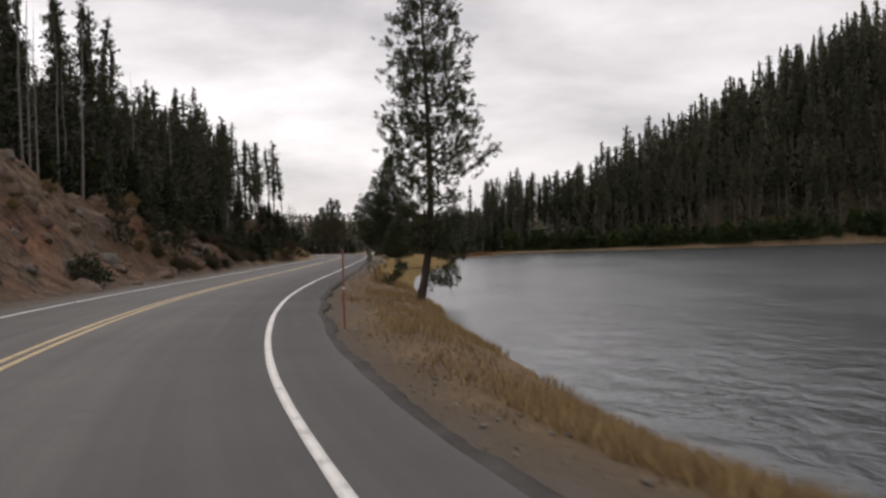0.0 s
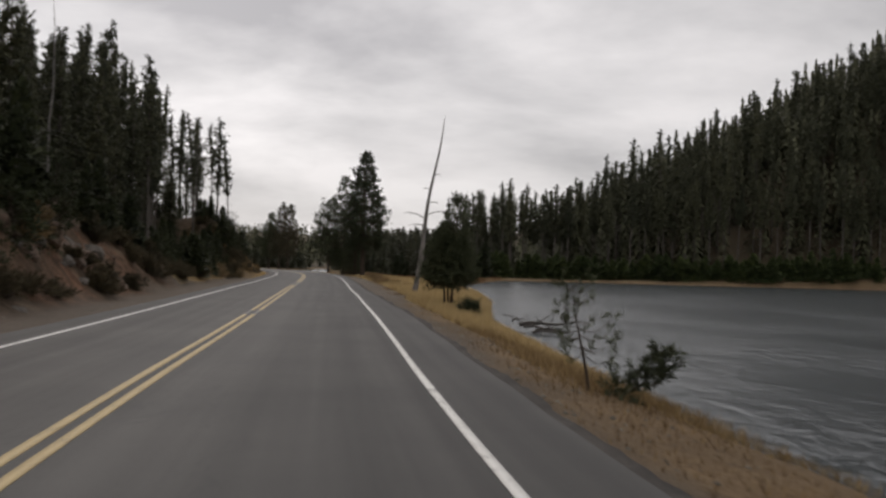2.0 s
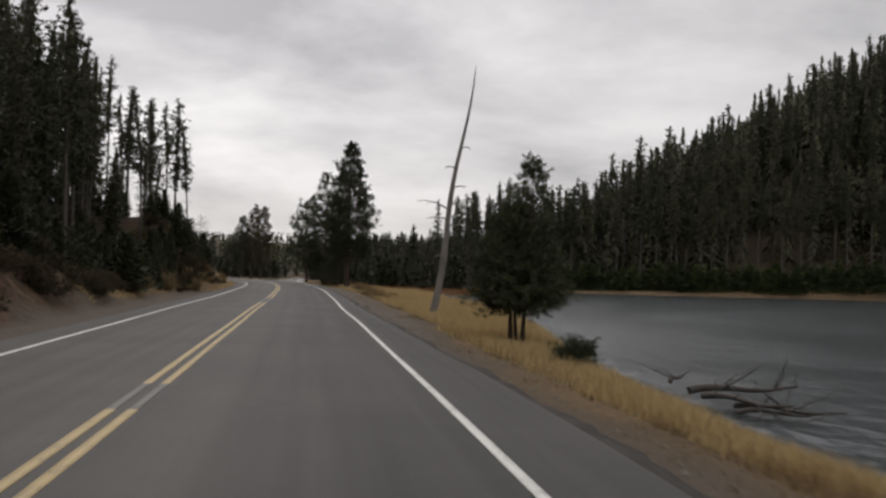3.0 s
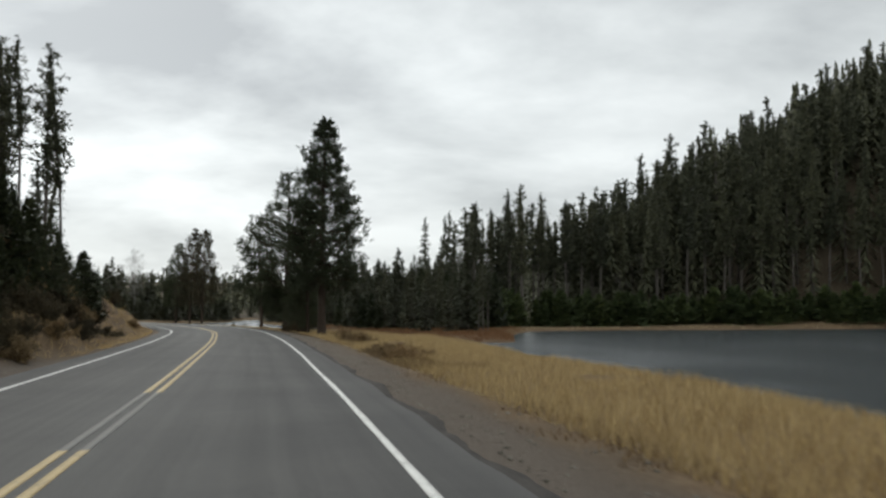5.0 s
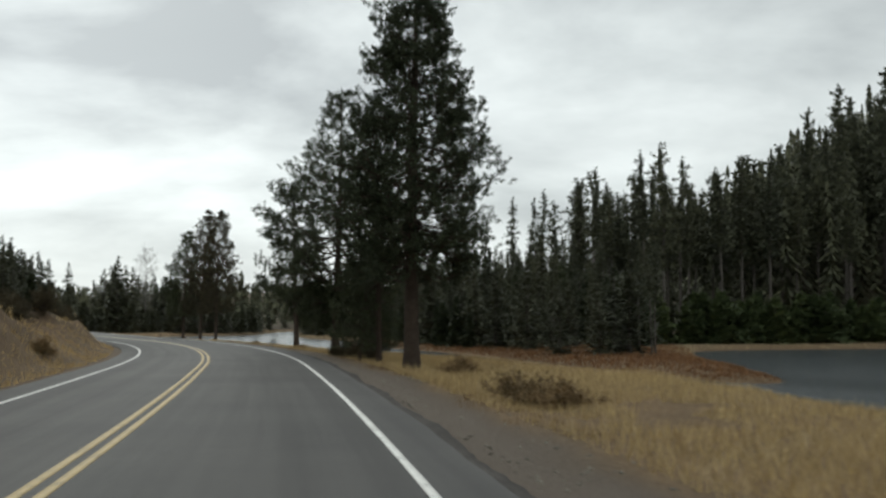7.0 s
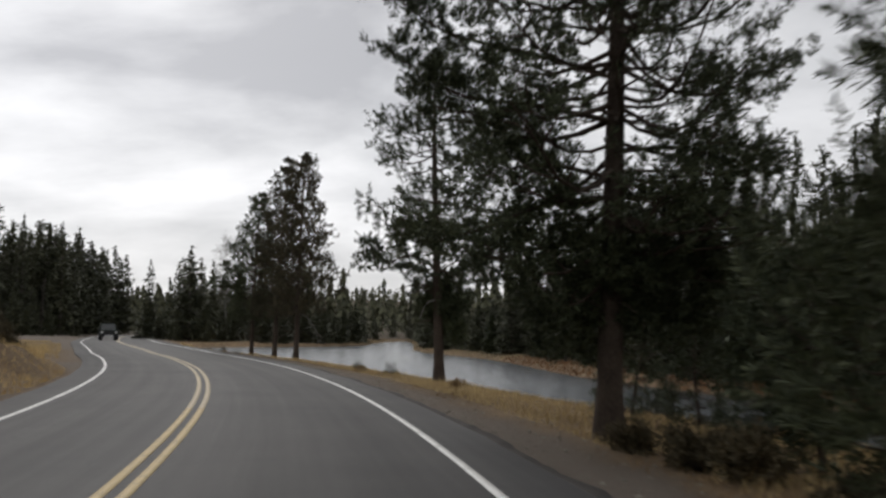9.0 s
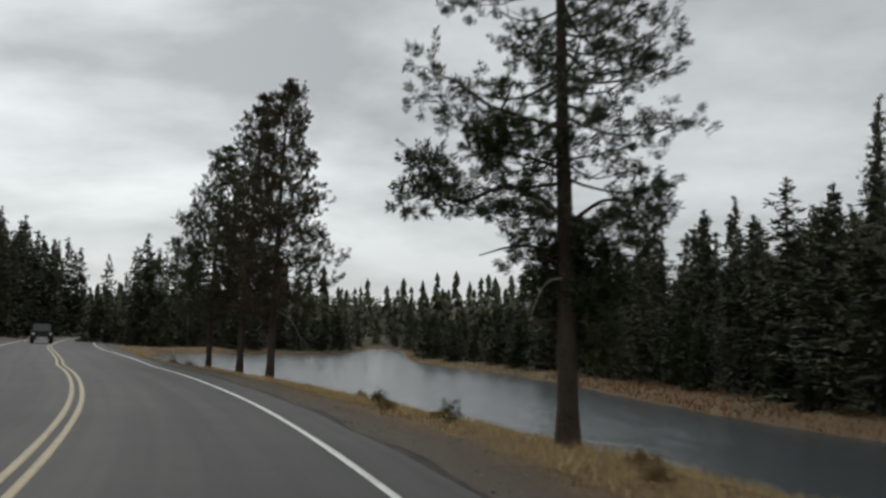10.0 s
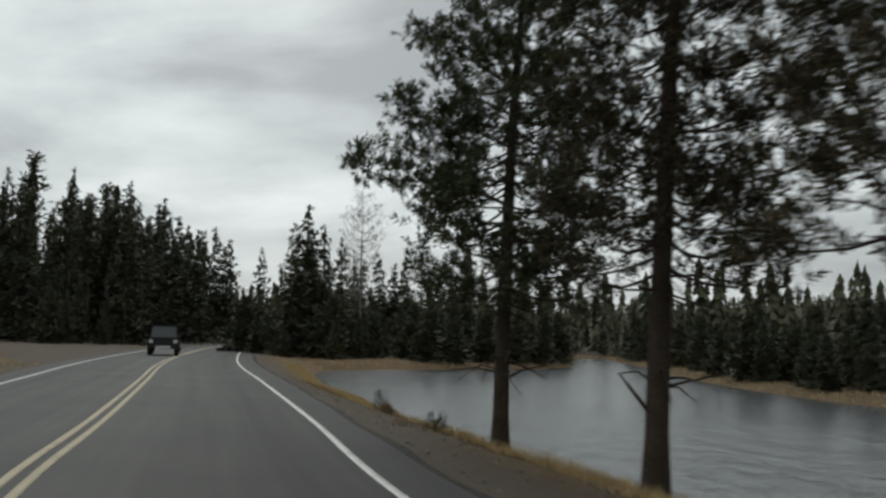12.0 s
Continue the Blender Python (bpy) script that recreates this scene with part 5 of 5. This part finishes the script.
# far woods: one mesh of many small simple trees
def far_woods():
    sp = Soup()
    r = np.random.default_rng(99)

    def batch(xy, hh, blades, width, lift=0.10):
        z = ground(xy, False)[0]
        k = len(xy)
        h = hh * r.uniform(0.7, 1.2, k)
        t = r.random((k, blades, 1)) ** 0.8
        az = r.uniform(0, 6.283, (k, blades, 1))
        base = np.column_stack([xy, z])[:, None] + np.concatenate([0 * t, 0 * t, t * h[:, None, None]], -1)
        R = ((1.03 - t) * h[:, None, None] * 0.18 + 0.12) * r.uniform(0.6, 1.15, (k, blades, 1))
        d = np.concatenate([np.cos(az) * R, np.sin(az) * R, -0.35 * R], -1)
        sd = np.concatenate([-np.sin(az), np.cos(az), 0 * az], -1) * width * h[:, None, None]
        up = np.concatenate([0 * t, 0 * t, 0 * t + lift * h[:, None, None]], -1)
        sp.add(np.stack([base + up, base + d + sd, base + d - sd], -2).reshape(-1, 3), np.arange(k * blades * 3).reshape(-1, 3))

    def keep(xy, gap):
        s, l_ = along(xy)
        ok = (river_depth(xy) > 3) & (np.abs(l_ + 2) > gap)
        return xy[ok]

    ang = lambda k, a0, a1: np.radians(r.uniform(a0, a1, k))
    a, d = ang(1500, -60, 75), r.uniform(110, 330, 1500)
    xy = keep(np.column_stack([-40 - np.sin(a) * d, 180 + np.cos(a) * d]), 22)
    batch(xy[(xy[:, 1] > 275) | (xy[:, 0] < -75) | (xy[:, 0] > 60)], 9.5, 46, 0.05)
    xy = keep(np.column_stack([r.uniform(-110, -40, 700), r.uniform(-20, 150, 700)]), 30)
    batch(xy, 14, 50, 0.045)
    xy = np.column_stack([r.uniform(40, 260, 900), r.uniform(186, 420, 900)])
    batch(xy, 14.5, 170, 0.013, 0.04)
    xy = np.column_stack([r.uniform(22, 115, 700), r.uniform(189, 245, 700)])
    batch(xy, 11, 170, 0.014, 0.04)
    a, d = ang(2600, -70, 75), r.uniform(330, 900, 2600)
    batch(np.column_stack([-40 - np.sin(a) * d, 180 + np.cos(a) * d]), 12, 24, 0.07)
    a, d = ang(5000, -75, 80), r.uniform(900, 1700, 5000)
    batch(np.column_stack([-40 - np.sin(a) * d, 180 + np.cos(a) * d]), 13, 8, 0.16)
    return tagged(new("distant_forest", sp.mesh("distant_forest", M_NEEDLE_FOREST)), "dark distant conifer forest on the slopes", "forest", kind="stuff")


far_woods()
tagged(new("background_spruces", far_crowns.mesh("background_spruces", M_NEEDLE_FOREST)), "dark spruces closing the view beyond the far bend", "forest", kind="stuff")


# ---- grass ----
def grass(name, xy, lo, hi, width, mat, label, seed, tall=1.0):
    r = np.random.default_rng(seed)
    z = ground(xy)[0]
    k = len(xy)
    h = r.uniform(lo, hi, (k, 1)) * (0.75 + 0.32 * ripple(xy[:, 0] * 3, xy[:, 1] * 3) + 0.3 * ripple(xy[:, 0] * 0.9, xy[:, 1] * 0.9, 1.0, 4.0))[:, None].clip(0.3, 1.4) * np.reshape(tall, (-1, 1))
    base = np.column_stack([xy, z - 0.02])
    az = r.uniform(0, 6.283, (k, 1))
    side = np.concatenate([np.cos(az), np.sin(az), 0 * az], -1) * width * r.uniform(0.6, 1.3, (k, 1))
    tip = base + np.concatenate([r.normal(0.05, 0.3, (k, 1)), r.normal(0, 0.3, (k, 1)), np.ones((k, 1))], -1) * h
    sp = Soup()
    sp.add(np.stack([base - side, base + side, tip], -2).reshape(-1, 3), np.arange(3 * k).reshape(-1, 3))
    return tagged(new(name, sp.mesh(name, mat)), label, "grass", kind="stuff")


r = np.random.default_rng(3)


def bank_points(count, s0, s1, lo, width_pad):
    s = r.uniform(s0, s1, count)
    edge = np.interp(s, [p[0] for p in NEAR_SHORE], [p[1] for p in NEAR_SHORE])
    t = r.random(count) ** 0.85
    return place(s, lo + (edge + width_pad - lo) * t)


xy = np.vstack([bank_points(95000, 3, 80, 3.6, 0.05), bank_points(125000, 80, 165, 4.1, 0.05), bank_points(62000, 160, 250, 4.0, 0.0)])
s, l_ = along(xy)
keep = ripple(xy[:, 0] * 1.3, xy[:, 1] * 1.3, 1.0, 9.0) > -0.55 + 0.5 * r.random(len(xy)) * (l_ < 5.2) + np.where((s < 62) & (l_ < 5.6), 0.75 * r.random(len(xy)), 0)
lush = s + 12 * ripple(xy[:, 0] * 0.7, xy[:, 1] * 0.7, 1.0, 6.0) + 6 * (l_ - 5.0) > 58
tall = np.interp(s, [60, 80, 155, 172], [0.9, 1.0, 1.0, 0.75])
grass("dry_grass", xy[keep & lush], 0.16, 0.42, 0.0085, M_GRASS, "tall straw-yellow dry grass on the river bank", 1, tall[keep & lush])
grass("dry_grass", xy[keep & ~lush], 0.14, 0.38, 0.0085, M_GRASS_TAN, "tan withered grass on the river bank", 11, tall[keep & ~lush])
s = r.uniform(2, 240, 42000)
l_ = 2.75 + r.random(42000) ** 0.7 * 2.2
xy = place(s, l_)
keep = ripple(xy[:, 0] * 2.3, xy[:, 1] * 2.3, 1.0, 4.0) > 0.55 - 0.55 * (l_ - 2.75) + np.interp(s, [70, 85, 200, 230], [-0.45, 0.35, 0.35, 0.0])
grass("verge_grass", xy[keep], 0.05, 0.17, 0.010, M_GRASS_BROWN, "low brown weeds on the dirt shoulder", 7)
s = r.uniform(111, 131, 12000)
l_ = 4.0 + r.random(12000) * 2.8
xy = place(s, l_)
keep = ripple(xy[:, 0] * 1.2, xy[:, 1] * 1.2, 1.0, 2.0) > -0.1 + 0.25 * np.abs(l_ - 5.0) + 0.05 * np.abs(s - 119)
grass("brown_weeds", xy[keep], 0.2, 0.42, 0.011, M_WEEDS, "tall brown weeds among dry yellow grass", 8)
s = r.uniform(88, 215, 16000)
xy = place(s, -7.6 + 1.5 * np.interp(s, *BANK_NEAR) - r.random(16000) ** 1.6 * 3.5)
grass("verge_grass", xy, 0.1, 0.3, 0.014, M_GRASS, "short dry grass along the road's far verge", 2)
s = r.uniform(200, 240, 9000)
xy = place(s, -6.9 - r.random(9000) * 5.5)
grass("verge_grass", xy, 0.1, 0.28, 0.014, M_GRASS, "short dry grass on the roadside island", 4)
edge_ = spline(FAR_SHORE, 0.5)
inw = unit(np.gradient(edge_, axis=0))
inw = np.stack([inw[:, 1], -inw[:, 0]], -1)
q = r.integers(0, len(edge_), 40000)
xy = edge_[q] + r.normal(0, 0.3, (40000, 2)) + inw[q] * (r.random((40000, 1)) ** 1.5 * 3.0 - 0.1) * np.where(river_depth(edge_[q] + inw[q]) > 0, 1, -1)[:, None]
xy = xy[river_depth(xy) > 0]
red = (xy[:, 1] < 212) & (xy[:, 0] < 5)
grass("dry_grass", xy[~red], 0.10, 0.24, 0.03, M_GRASS_DULL, "dull brown grass fringe on the opposite bank", 5)
spit = np.column_stack([r.uniform(-9, 9, 26000), r.uniform(143, 184, 26000)])
spit = spit[(river_depth(spit) > 0.1) & (along(spit)[1] > 13.2)]
grass("red_sedge", np.vstack([xy[red], spit]), 0.10, 0.28, 0.03, M_GRASS_RED, "red-brown sedge on a low spit", 6)


# ---- shrubs, rocks ----
def shrub(x, y, h, w, seed, mat, label, name="sagebrush", group="sagebrush"):
    g = np.random.default_rng(seed)
    sp, st = Soup(), Soup()
    starts, ends = [], []
    fine = min(1.0, h / 0.5)
    for q in range(26):
        az, el = g.uniform(0, 6.28), g.uniform(0.25, 1.5)
        d = np.array([math.cos(az) * math.cos(el) * w / h, math.sin(az) * math.cos(el) * w / h, math.sin(el)]) * h * g.uniform(0.6, 1.0)
        tube(st, [(0, 0, -0.05), d * 0.5 + g.normal(0, 0.03, 3), d], [0.014, 0.009, 0.004], 4, False)
        m = 10
        f = g.uniform(0.3, 1.0, (m, 1))
        c = d * f + g.normal(0, 0.06 * h, (m, 3))
        starts.append(c)
        ends.append(c + (d / np.linalg.norm(d) + g.normal(0, 0.5, (m, 3))) * 0.16 * fine)
    brush(sp, g, np.concatenate(starts), np.concatenate(ends), 14, 0.11 * fine, 0.022 * fine)
    e = thing(name, x, y, gz(x, y), label, "bush", group)
    tagged(part("stem", st.mesh("stem", M_BARK if mat is M_BRUSH else M_GRASS_BROWN), e), kind="stuff")
    part("foliage", sp.mesh("foliage", mat), e)
    return e


for q, (s, l_, h, w) in enumerate(((136.5, 5.2, 0.6, 1.0), (135.2, 5.8, 0.5, 0.9), (121.2, 4.6, 0.34, 0.9), (119.4, 4.7, 0.40, 1.0), (117.6, 4.8, 0.50, 1.1), (116.0, 4.8, 0.46, 1.05), (119.2, 5.9, 0.34, 0.9), (122.8, 5.3, 0.3, 0.85), (147.0, 6.2, 0.5, 0.8), (151.0, -7.2, 0.5, 0.35), (178.1, 5.6, 0.20, 0.32), (177.0, 5.2, 0.18, 0.28),
                                   (162.4, 4.2, 0.38, 0.55), (160.9, 4.4, 0.45, 0.6), (159.9, 4.6, 0.48, 0.65), (161.6, 5.1, 0.4, 0.6), (158.6, 5.0, 0.36, 0.55))):
    x, y = place(s, l_)
    shrub(x, y, h, w, 300 + q, M_BRUSH if 158 < s < 163 else M_SAGE, "dark leafy brush under roadside pines" if 158 < s < 163 else "brown leafy sagebrush in dry grass")
shrub(-4.37, 65.8, 0.62, 0.5, 393, M_NEEDLE, "small spiky green pine sapling on the grassy bank", "pine_sapling", "pine saplings")
for s, l_, h, w in ((186.9, 4.5, 0.2, 0.2), (185.4, 5.1, 0.14, 0.2), (192.5, 6.0, 0.3, 0.2), (187.5, 6.1, 0.26, 0.14), (194.4, 6.1, 0.3, 0.26), (196.4, 5.0, 0.13, 0.17), (218.4, 3.8, 0.2, 0.16)):
    x, y = place(s, l_)
    shrub(x, y, h, w, int(s * 7), M_SAGE, "brown scrubby tuft in the dry roadside grass")
g = np.random.default_rng(12)
for q in range(60):
    s, l_ = g.uniform(60, 134), -g.uniform(8.0, 12.5)
    x, y = place(s, l_)
    shrub(x, y, g.uniform(0.4, 1.0), g.uniform(0.5, 1.0), 340 + q, M_BRUSH if q % 3 else M_SAGE, "low tangled brush on the road's far verge", "brush", "verge brush")
for q in range(36):
    s, l_ = g.uniform(62, 98), -g.uniform(7.7, 10.5)
    x, y = place(s, l_)
    shrub(x, y, g.uniform(0.35, 0.95), g.uniform(0.5, 0.9), 540 + q, M_BRUSH, "dark tangled brush at the foot of the bank", "brush", "bank brush")
for q in range(60):
    s, l_ = g.uniform(106, 135), -g.uniform(7.0, 10.5)
    x, y = place(s, l_)
    shrub(x, y, g.uniform(0.4, 1.2), g.uniform(0.6, 1.0), 600 + q, M_BRUSH if q % 3 else M_SAGE, "dark tangled brush on the second bank", "brush", "verge brush")
for q in range(44):
    s, l_ = g.uniform(162, 187), -g.uniform(9.0, 12.5)
    x, y = place(s, l_)
    shrub(x, y, g.uniform(0.6, 1.3), g.uniform(0.7, 1.1), 440 + q, M_BRUSH, "tall dark brown brush on the low bank", "brush", "verge brush")
for q in range(18):
    s, l_ = g.uniform(175, 190), -g.uniform(8.3, 10.4)
    x, y = place(s, l_)
    shrub(x, y, g.uniform(0.8, 1.7), g.uniform(0.7, 1.0), 700 + q, M_BRUSH, "tall reddish-brown twiggy brush above the grassy verge", "brush", "verge brush")
for q in range(16):
    s, l_ = g.uniform(22, 80), -g.uniform(8.6, 13)
    x, y = place(s, l_)
    shrub(x, y, g.uniform(0.3, 0.7), g.uniform(0.4, 0.8), 380 + q, M_SAGE, "grey-brown brush clinging to the cut bank", "brush", "bank brush")
for q, (s, l_, h) in enumerate(((62, -9.2, 2.2), (64, -10.2, 2.8), (46, -8.0, 1.0), (57, -10.0, 2.4), (66, -9.0, 1.8), (70, -9.4, 2.4), (131, -8.6, 1.7), (133, -9.4, 2.0), (128, -8.9, 2.4), (126, -8.4, 1.6), (115, -9.0, 2.6), (111, -8.8, 1.9), (104, -9.2, 2.4), (99, -9.0, 2.0), (93, -9.4, 2.2))):
    x, y = place(s, l_)
    tree("young_fir", x, y, gz(x, y), conifer(400 + q, h, 0.05, cone(0.9, 0.2), 0.05, 11, 6, 5, 12, 0.2, 0.045, 0.1), (M_BARK, M_NEEDLE_YOUNG), "bushy young fir at the foot of the bank", group="young firs")


def rock_mesh(seed, size, mat):
    g = np.random.default_rng(seed)
    bm = bmesh.new()
    bmesh.ops.create_icosphere(bm, subdivisions=2, radius=1.0)
    cuts = [(unit(g.normal(size=3)), g.uniform(0.45, 0.85)) for q in range(7)]
    for v in bm.verts:
        p = np.array(v.co)
        for nrm, d in cuts:
            over = p @ nrm - d
            if over > 0:
                p = p - nrm * over * 0.9
        v.co = Vector(p * np.array(size) * (1 + 0.05 * g.normal()))
    me = bpy.data.meshes.new("rock")
    bm.to_mesh(me)
    bm.free()
    me.materials.append(mat)
    return me


rocks = [rock_mesh(500 + q, sz, mt) for q, (sz, mt) in enumerate((((0.5, 0.4, 0.32), M_ROCK), ((0.7, 0.45, 0.4), M_ROCK), ((0.35, 0.3, 0.25), M_ROCK_GREY), ((0.9, 0.6, 0.5), M_ROCK), ((0.45, 0.4, 0.35), M_ROCK_GREY)))]
g = np.random.default_rng(15)
for q in range(290):
    s = g.uniform(16, 78)
    h = np.interp(s, *BANK_H)
    l_ = -7.4 - g.random() * (h * 1.3 + 0.6)
    x, y = place(s, l_)
    ob = new("rock", rocks[q % 5])
    k = g.uniform(0.25, 0.9) if q % 6 else g.uniform(1.0, 1.6)
    ob.matrix_basis = pose(x, y, gz(x, y) - 0.12 * k, g.uniform(-25, 25), g.uniform(-25, 25), g.uniform(0, 360)) @ Matrix.Diagonal((k, k, k, 1))
    tagged(ob, "weathered grey rock in the cut bank" if q % 5 in (2, 4) else "red-brown rock jutting from the cut bank", "rock", "bank rocks")


def pebbles(count, seed):
    g = np.random.default_rng(seed)
    s = g.uniform(2, 235, count)
    left_ = g.random(count) < 0.3
    l_ = np.where(left_, -6.3 - g.random(count) * 1.3, 2.5 + g.random(count) ** 1.5 * 2.0)
    xy = place(s, l_)
    z = ground(xy)[0]
    k = 0.012 + 0.035 * g.random((count, 1)) ** 3
    o = np.array([(1, 0, 0), (0, 1, 0), (-1, 0, 0), (0, -1, 0), (0, 0, 0.7), (0, 0, -0.7)], float)
    v = np.column_stack([xy, z])[:, None] + o[None] * k[:, :, None] * g.uniform(0.6, 1.4, (count, 6, 3))
    f = np.array([(0, 1, 4), (1, 2, 4), (2, 3, 4), (3, 0, 4), (1, 0, 5), (2, 1, 5), (3, 2, 5), (0, 3, 5)])
    sp = Soup()
    sp.add(v.reshape(-1, 3), (f[None] + 6 * np.arange(count)[:, None, None]).reshape(-1, 3))
    tagged(new("roadside_gravel", sp.mesh("roadside_gravel", M_PEBBLE)), "loose pebbles scattered on the dirt shoulders", "gravel", kind="stuff")


pebbles(6500, 21)


# ---- roadside poles ----
def snow_pole(x, y, height, label):
    e = thing("snow_pole", x, y, gz(x, y), label, "pole", "snow poles")
    a, b_ = height * 0.50, height * 0.54
    for nm, z0, z1, mt in (("lower_pole", -0.2, a, M_POLE_RED), ("reflective_band", a, b_, M_POLE_WHITE), ("upper_pole", b_, height, M_POLE_RED)):
        sp = Soup()
        tube(sp, [(0, 0, z0), (0, 0, (z0 + z1) / 2), (0, 0, z1)], [0.018] * 3, 8)
        part(nm, sp.mesh(nm, mt, True), e)


x, y = place(21.9, 2.77)
snow_pole(x, y, 1.42, "thin red-orange snow pole with a white band")


# ---- the dark off-road car on the other lane ----
def car(x, y, z, turn):
    M_BODY, n, l, b = material("dark_green_car_paint", 0.5, spec=0.2)
    l.new(ramp(n, l, noise_tex(n, l, 2.0, 3), (0.3, (0.010, 0.016, 0.014)), (0.7, (0.022, 0.03, 0.027))), b.inputs["Base Color"])
    M_TRIM = two_scale("black_car_plastic", (0.012, 0.012, 0.012), (0.03, 0.03, 0.03), 5.0, 60.0, 0.6, 0.1, 0.002)
    M_CHROME = two_scale("pale_bumper_metal", (0.42, 0.42, 0.42), (0.6, 0.6, 0.6), 3.0, 40.0, 0.35, 0.1, 0.002)
    M_GLASS, n, l, b = material("car_glass", 0.04, spec=0.6)
    b.inputs["Base Color"].default_value = (0.03, 0.034, 0.034, 1)
    M_LAMP = two_scale("headlight_glass", (0.5, 0.5, 0.48), (0.7, 0.7, 0.68), 6.0, 60.0, 0.15, 0.1, 0.002)
    M_TYRE = two_scale("tyre_rubber", (0.012, 0.012, 0.012), (0.03, 0.03, 0.03), 8.0, 50.0, 0.9, 0.4, 0.004)
    e = thing("off_road_car", x, y, z, "dark boxy off-road car on the road", "car", turn=turn)

    def box(name, x0, x1, y0, y1, z0, z1, mat, parent, top=(0, 0, 0, 0), bevel=0.03, label=""):
        """top: how far the upper edge is drawn in at -x, +x, -y, +y."""
        bm = bmesh.new()
        vs = [bm.verts.new(p) for p in ((x0, y0, z0), (x1, y0, z0), (x1, y1, z0), (x0, y1, z0), (x0 + top[0], y0 + top[2], z1), (x1 - top[1], y0 + top[2], z1), (x1 - top[1], y1 - top[3], z1), (x0 + top[0], y1 - top[3], z1))]
        for f in ((3, 2, 1, 0), (4, 5, 6, 7), (0, 1, 5, 4), (1, 2, 6, 5), (2, 3, 7, 6), (3, 0, 4, 7)):
            bm.faces.new([vs[q] for q in f])
        bmesh.ops.bevel(bm, geom=bm.edges[:], offset=bevel, segments=2, affect="EDGES")
        me = bpy.data.meshes.new(name)
        bm.to_mesh(me)
        bm.free()
        me.materials.append(mat)
        return part(name, me, parent, label)

    # front is -y
    body = box("body", -0.88, 0.88, -2.1, 2.1, 0.48, 1.02, M_BODY, e, (0.03, 0.03, 0.04, 0.02), 0.06)
    box("bonnet", -0.78, 0.78, -2.08, -0.75, 1.0, 1.12, M_BODY, e, (0.05, 0.05, 0.12, 0.02), 0.04)
    box("cabin", -0.80, 0.80, -0.72, 2.05, 1.0, 1.74, M_BODY, e, (0.10, 0.10, 0.34, 0.08), 0.05)
    screen = box("windscreen", -0.72, 0.72, -0.03, 0.03, 0.0, 0.66, M_GLASS, e, (0.07, 0.07, 0, 0), 0.01, "pale windscreen reflecting the sky")
    screen.matrix_local = pose(0, -0.70, 1.07, -25, 0, 0)
    box("grille", -0.50, 0.50, -2.13, -2.06, 0.66, 0.96, M_TRIM, e, bevel=0.015)
    for sx in (-1, 1):
        box("headlight", sx * 0.68 - 0.12, sx * 0.68 + 0.12, -2.135, -2.05, 0.74, 0.94, M_LAMP, e, bevel=0.03)
        box("mirror", sx * 0.98 - 0.1, sx * 0.98 + 0.1, -0.62, -0.5, 1.08, 1.26, M_TRIM, e, bevel=0.03)
        box("mudguard", sx * 0.90 - 0.07, sx * 0.90 + 0.07, -1.85, -0.95, 0.70, 0.86, M_TRIM, e, (0, 0, 0.2, 0.2), 0.03)
    bumper = box("bumper", -0.86, 0.86, -2.26, -2.10, 0.42, 0.62, M_TRIM, e, bevel=0.03)
    box("plate_bar", -0.42, 0.42, -2.275, -2.262, 0.44, 0.58, M_CHROME, bumper, bevel=0.004, label="pale bar on the bumper")
    box("roof_rack", -0.62, 0.62, 0.0, 1.7, 1.76, 1.80, M_TRIM, e, bevel=0.01)
    for sx in (-1, 1):
        for yy in (-1.35, 1.35):
            w = new("wheel")
            w.parent = e
            w.matrix_local = pose(sx * 0.76, yy, 0.38, 0, 90, 0)
            sp = Soup()
            tube(sp, [(0, 0, -0.12), (0, 0, -0.10), (0, 0, 0.10), (0, 0, 0.12)], [0.31, 0.38, 0.38, 0.31], 24)
            part("tyre", sp.mesh("tyre", M_TYRE, True), w)
            sp = Soup()
            tube(sp, [(0, 0, -0.125), (0, 0, 0.125)], [0.2, 0.2], 16)
            part("rim", sp.mesh("rim", M_CHROME), w)


car(-54.9, 243.2, 0.0, 24)
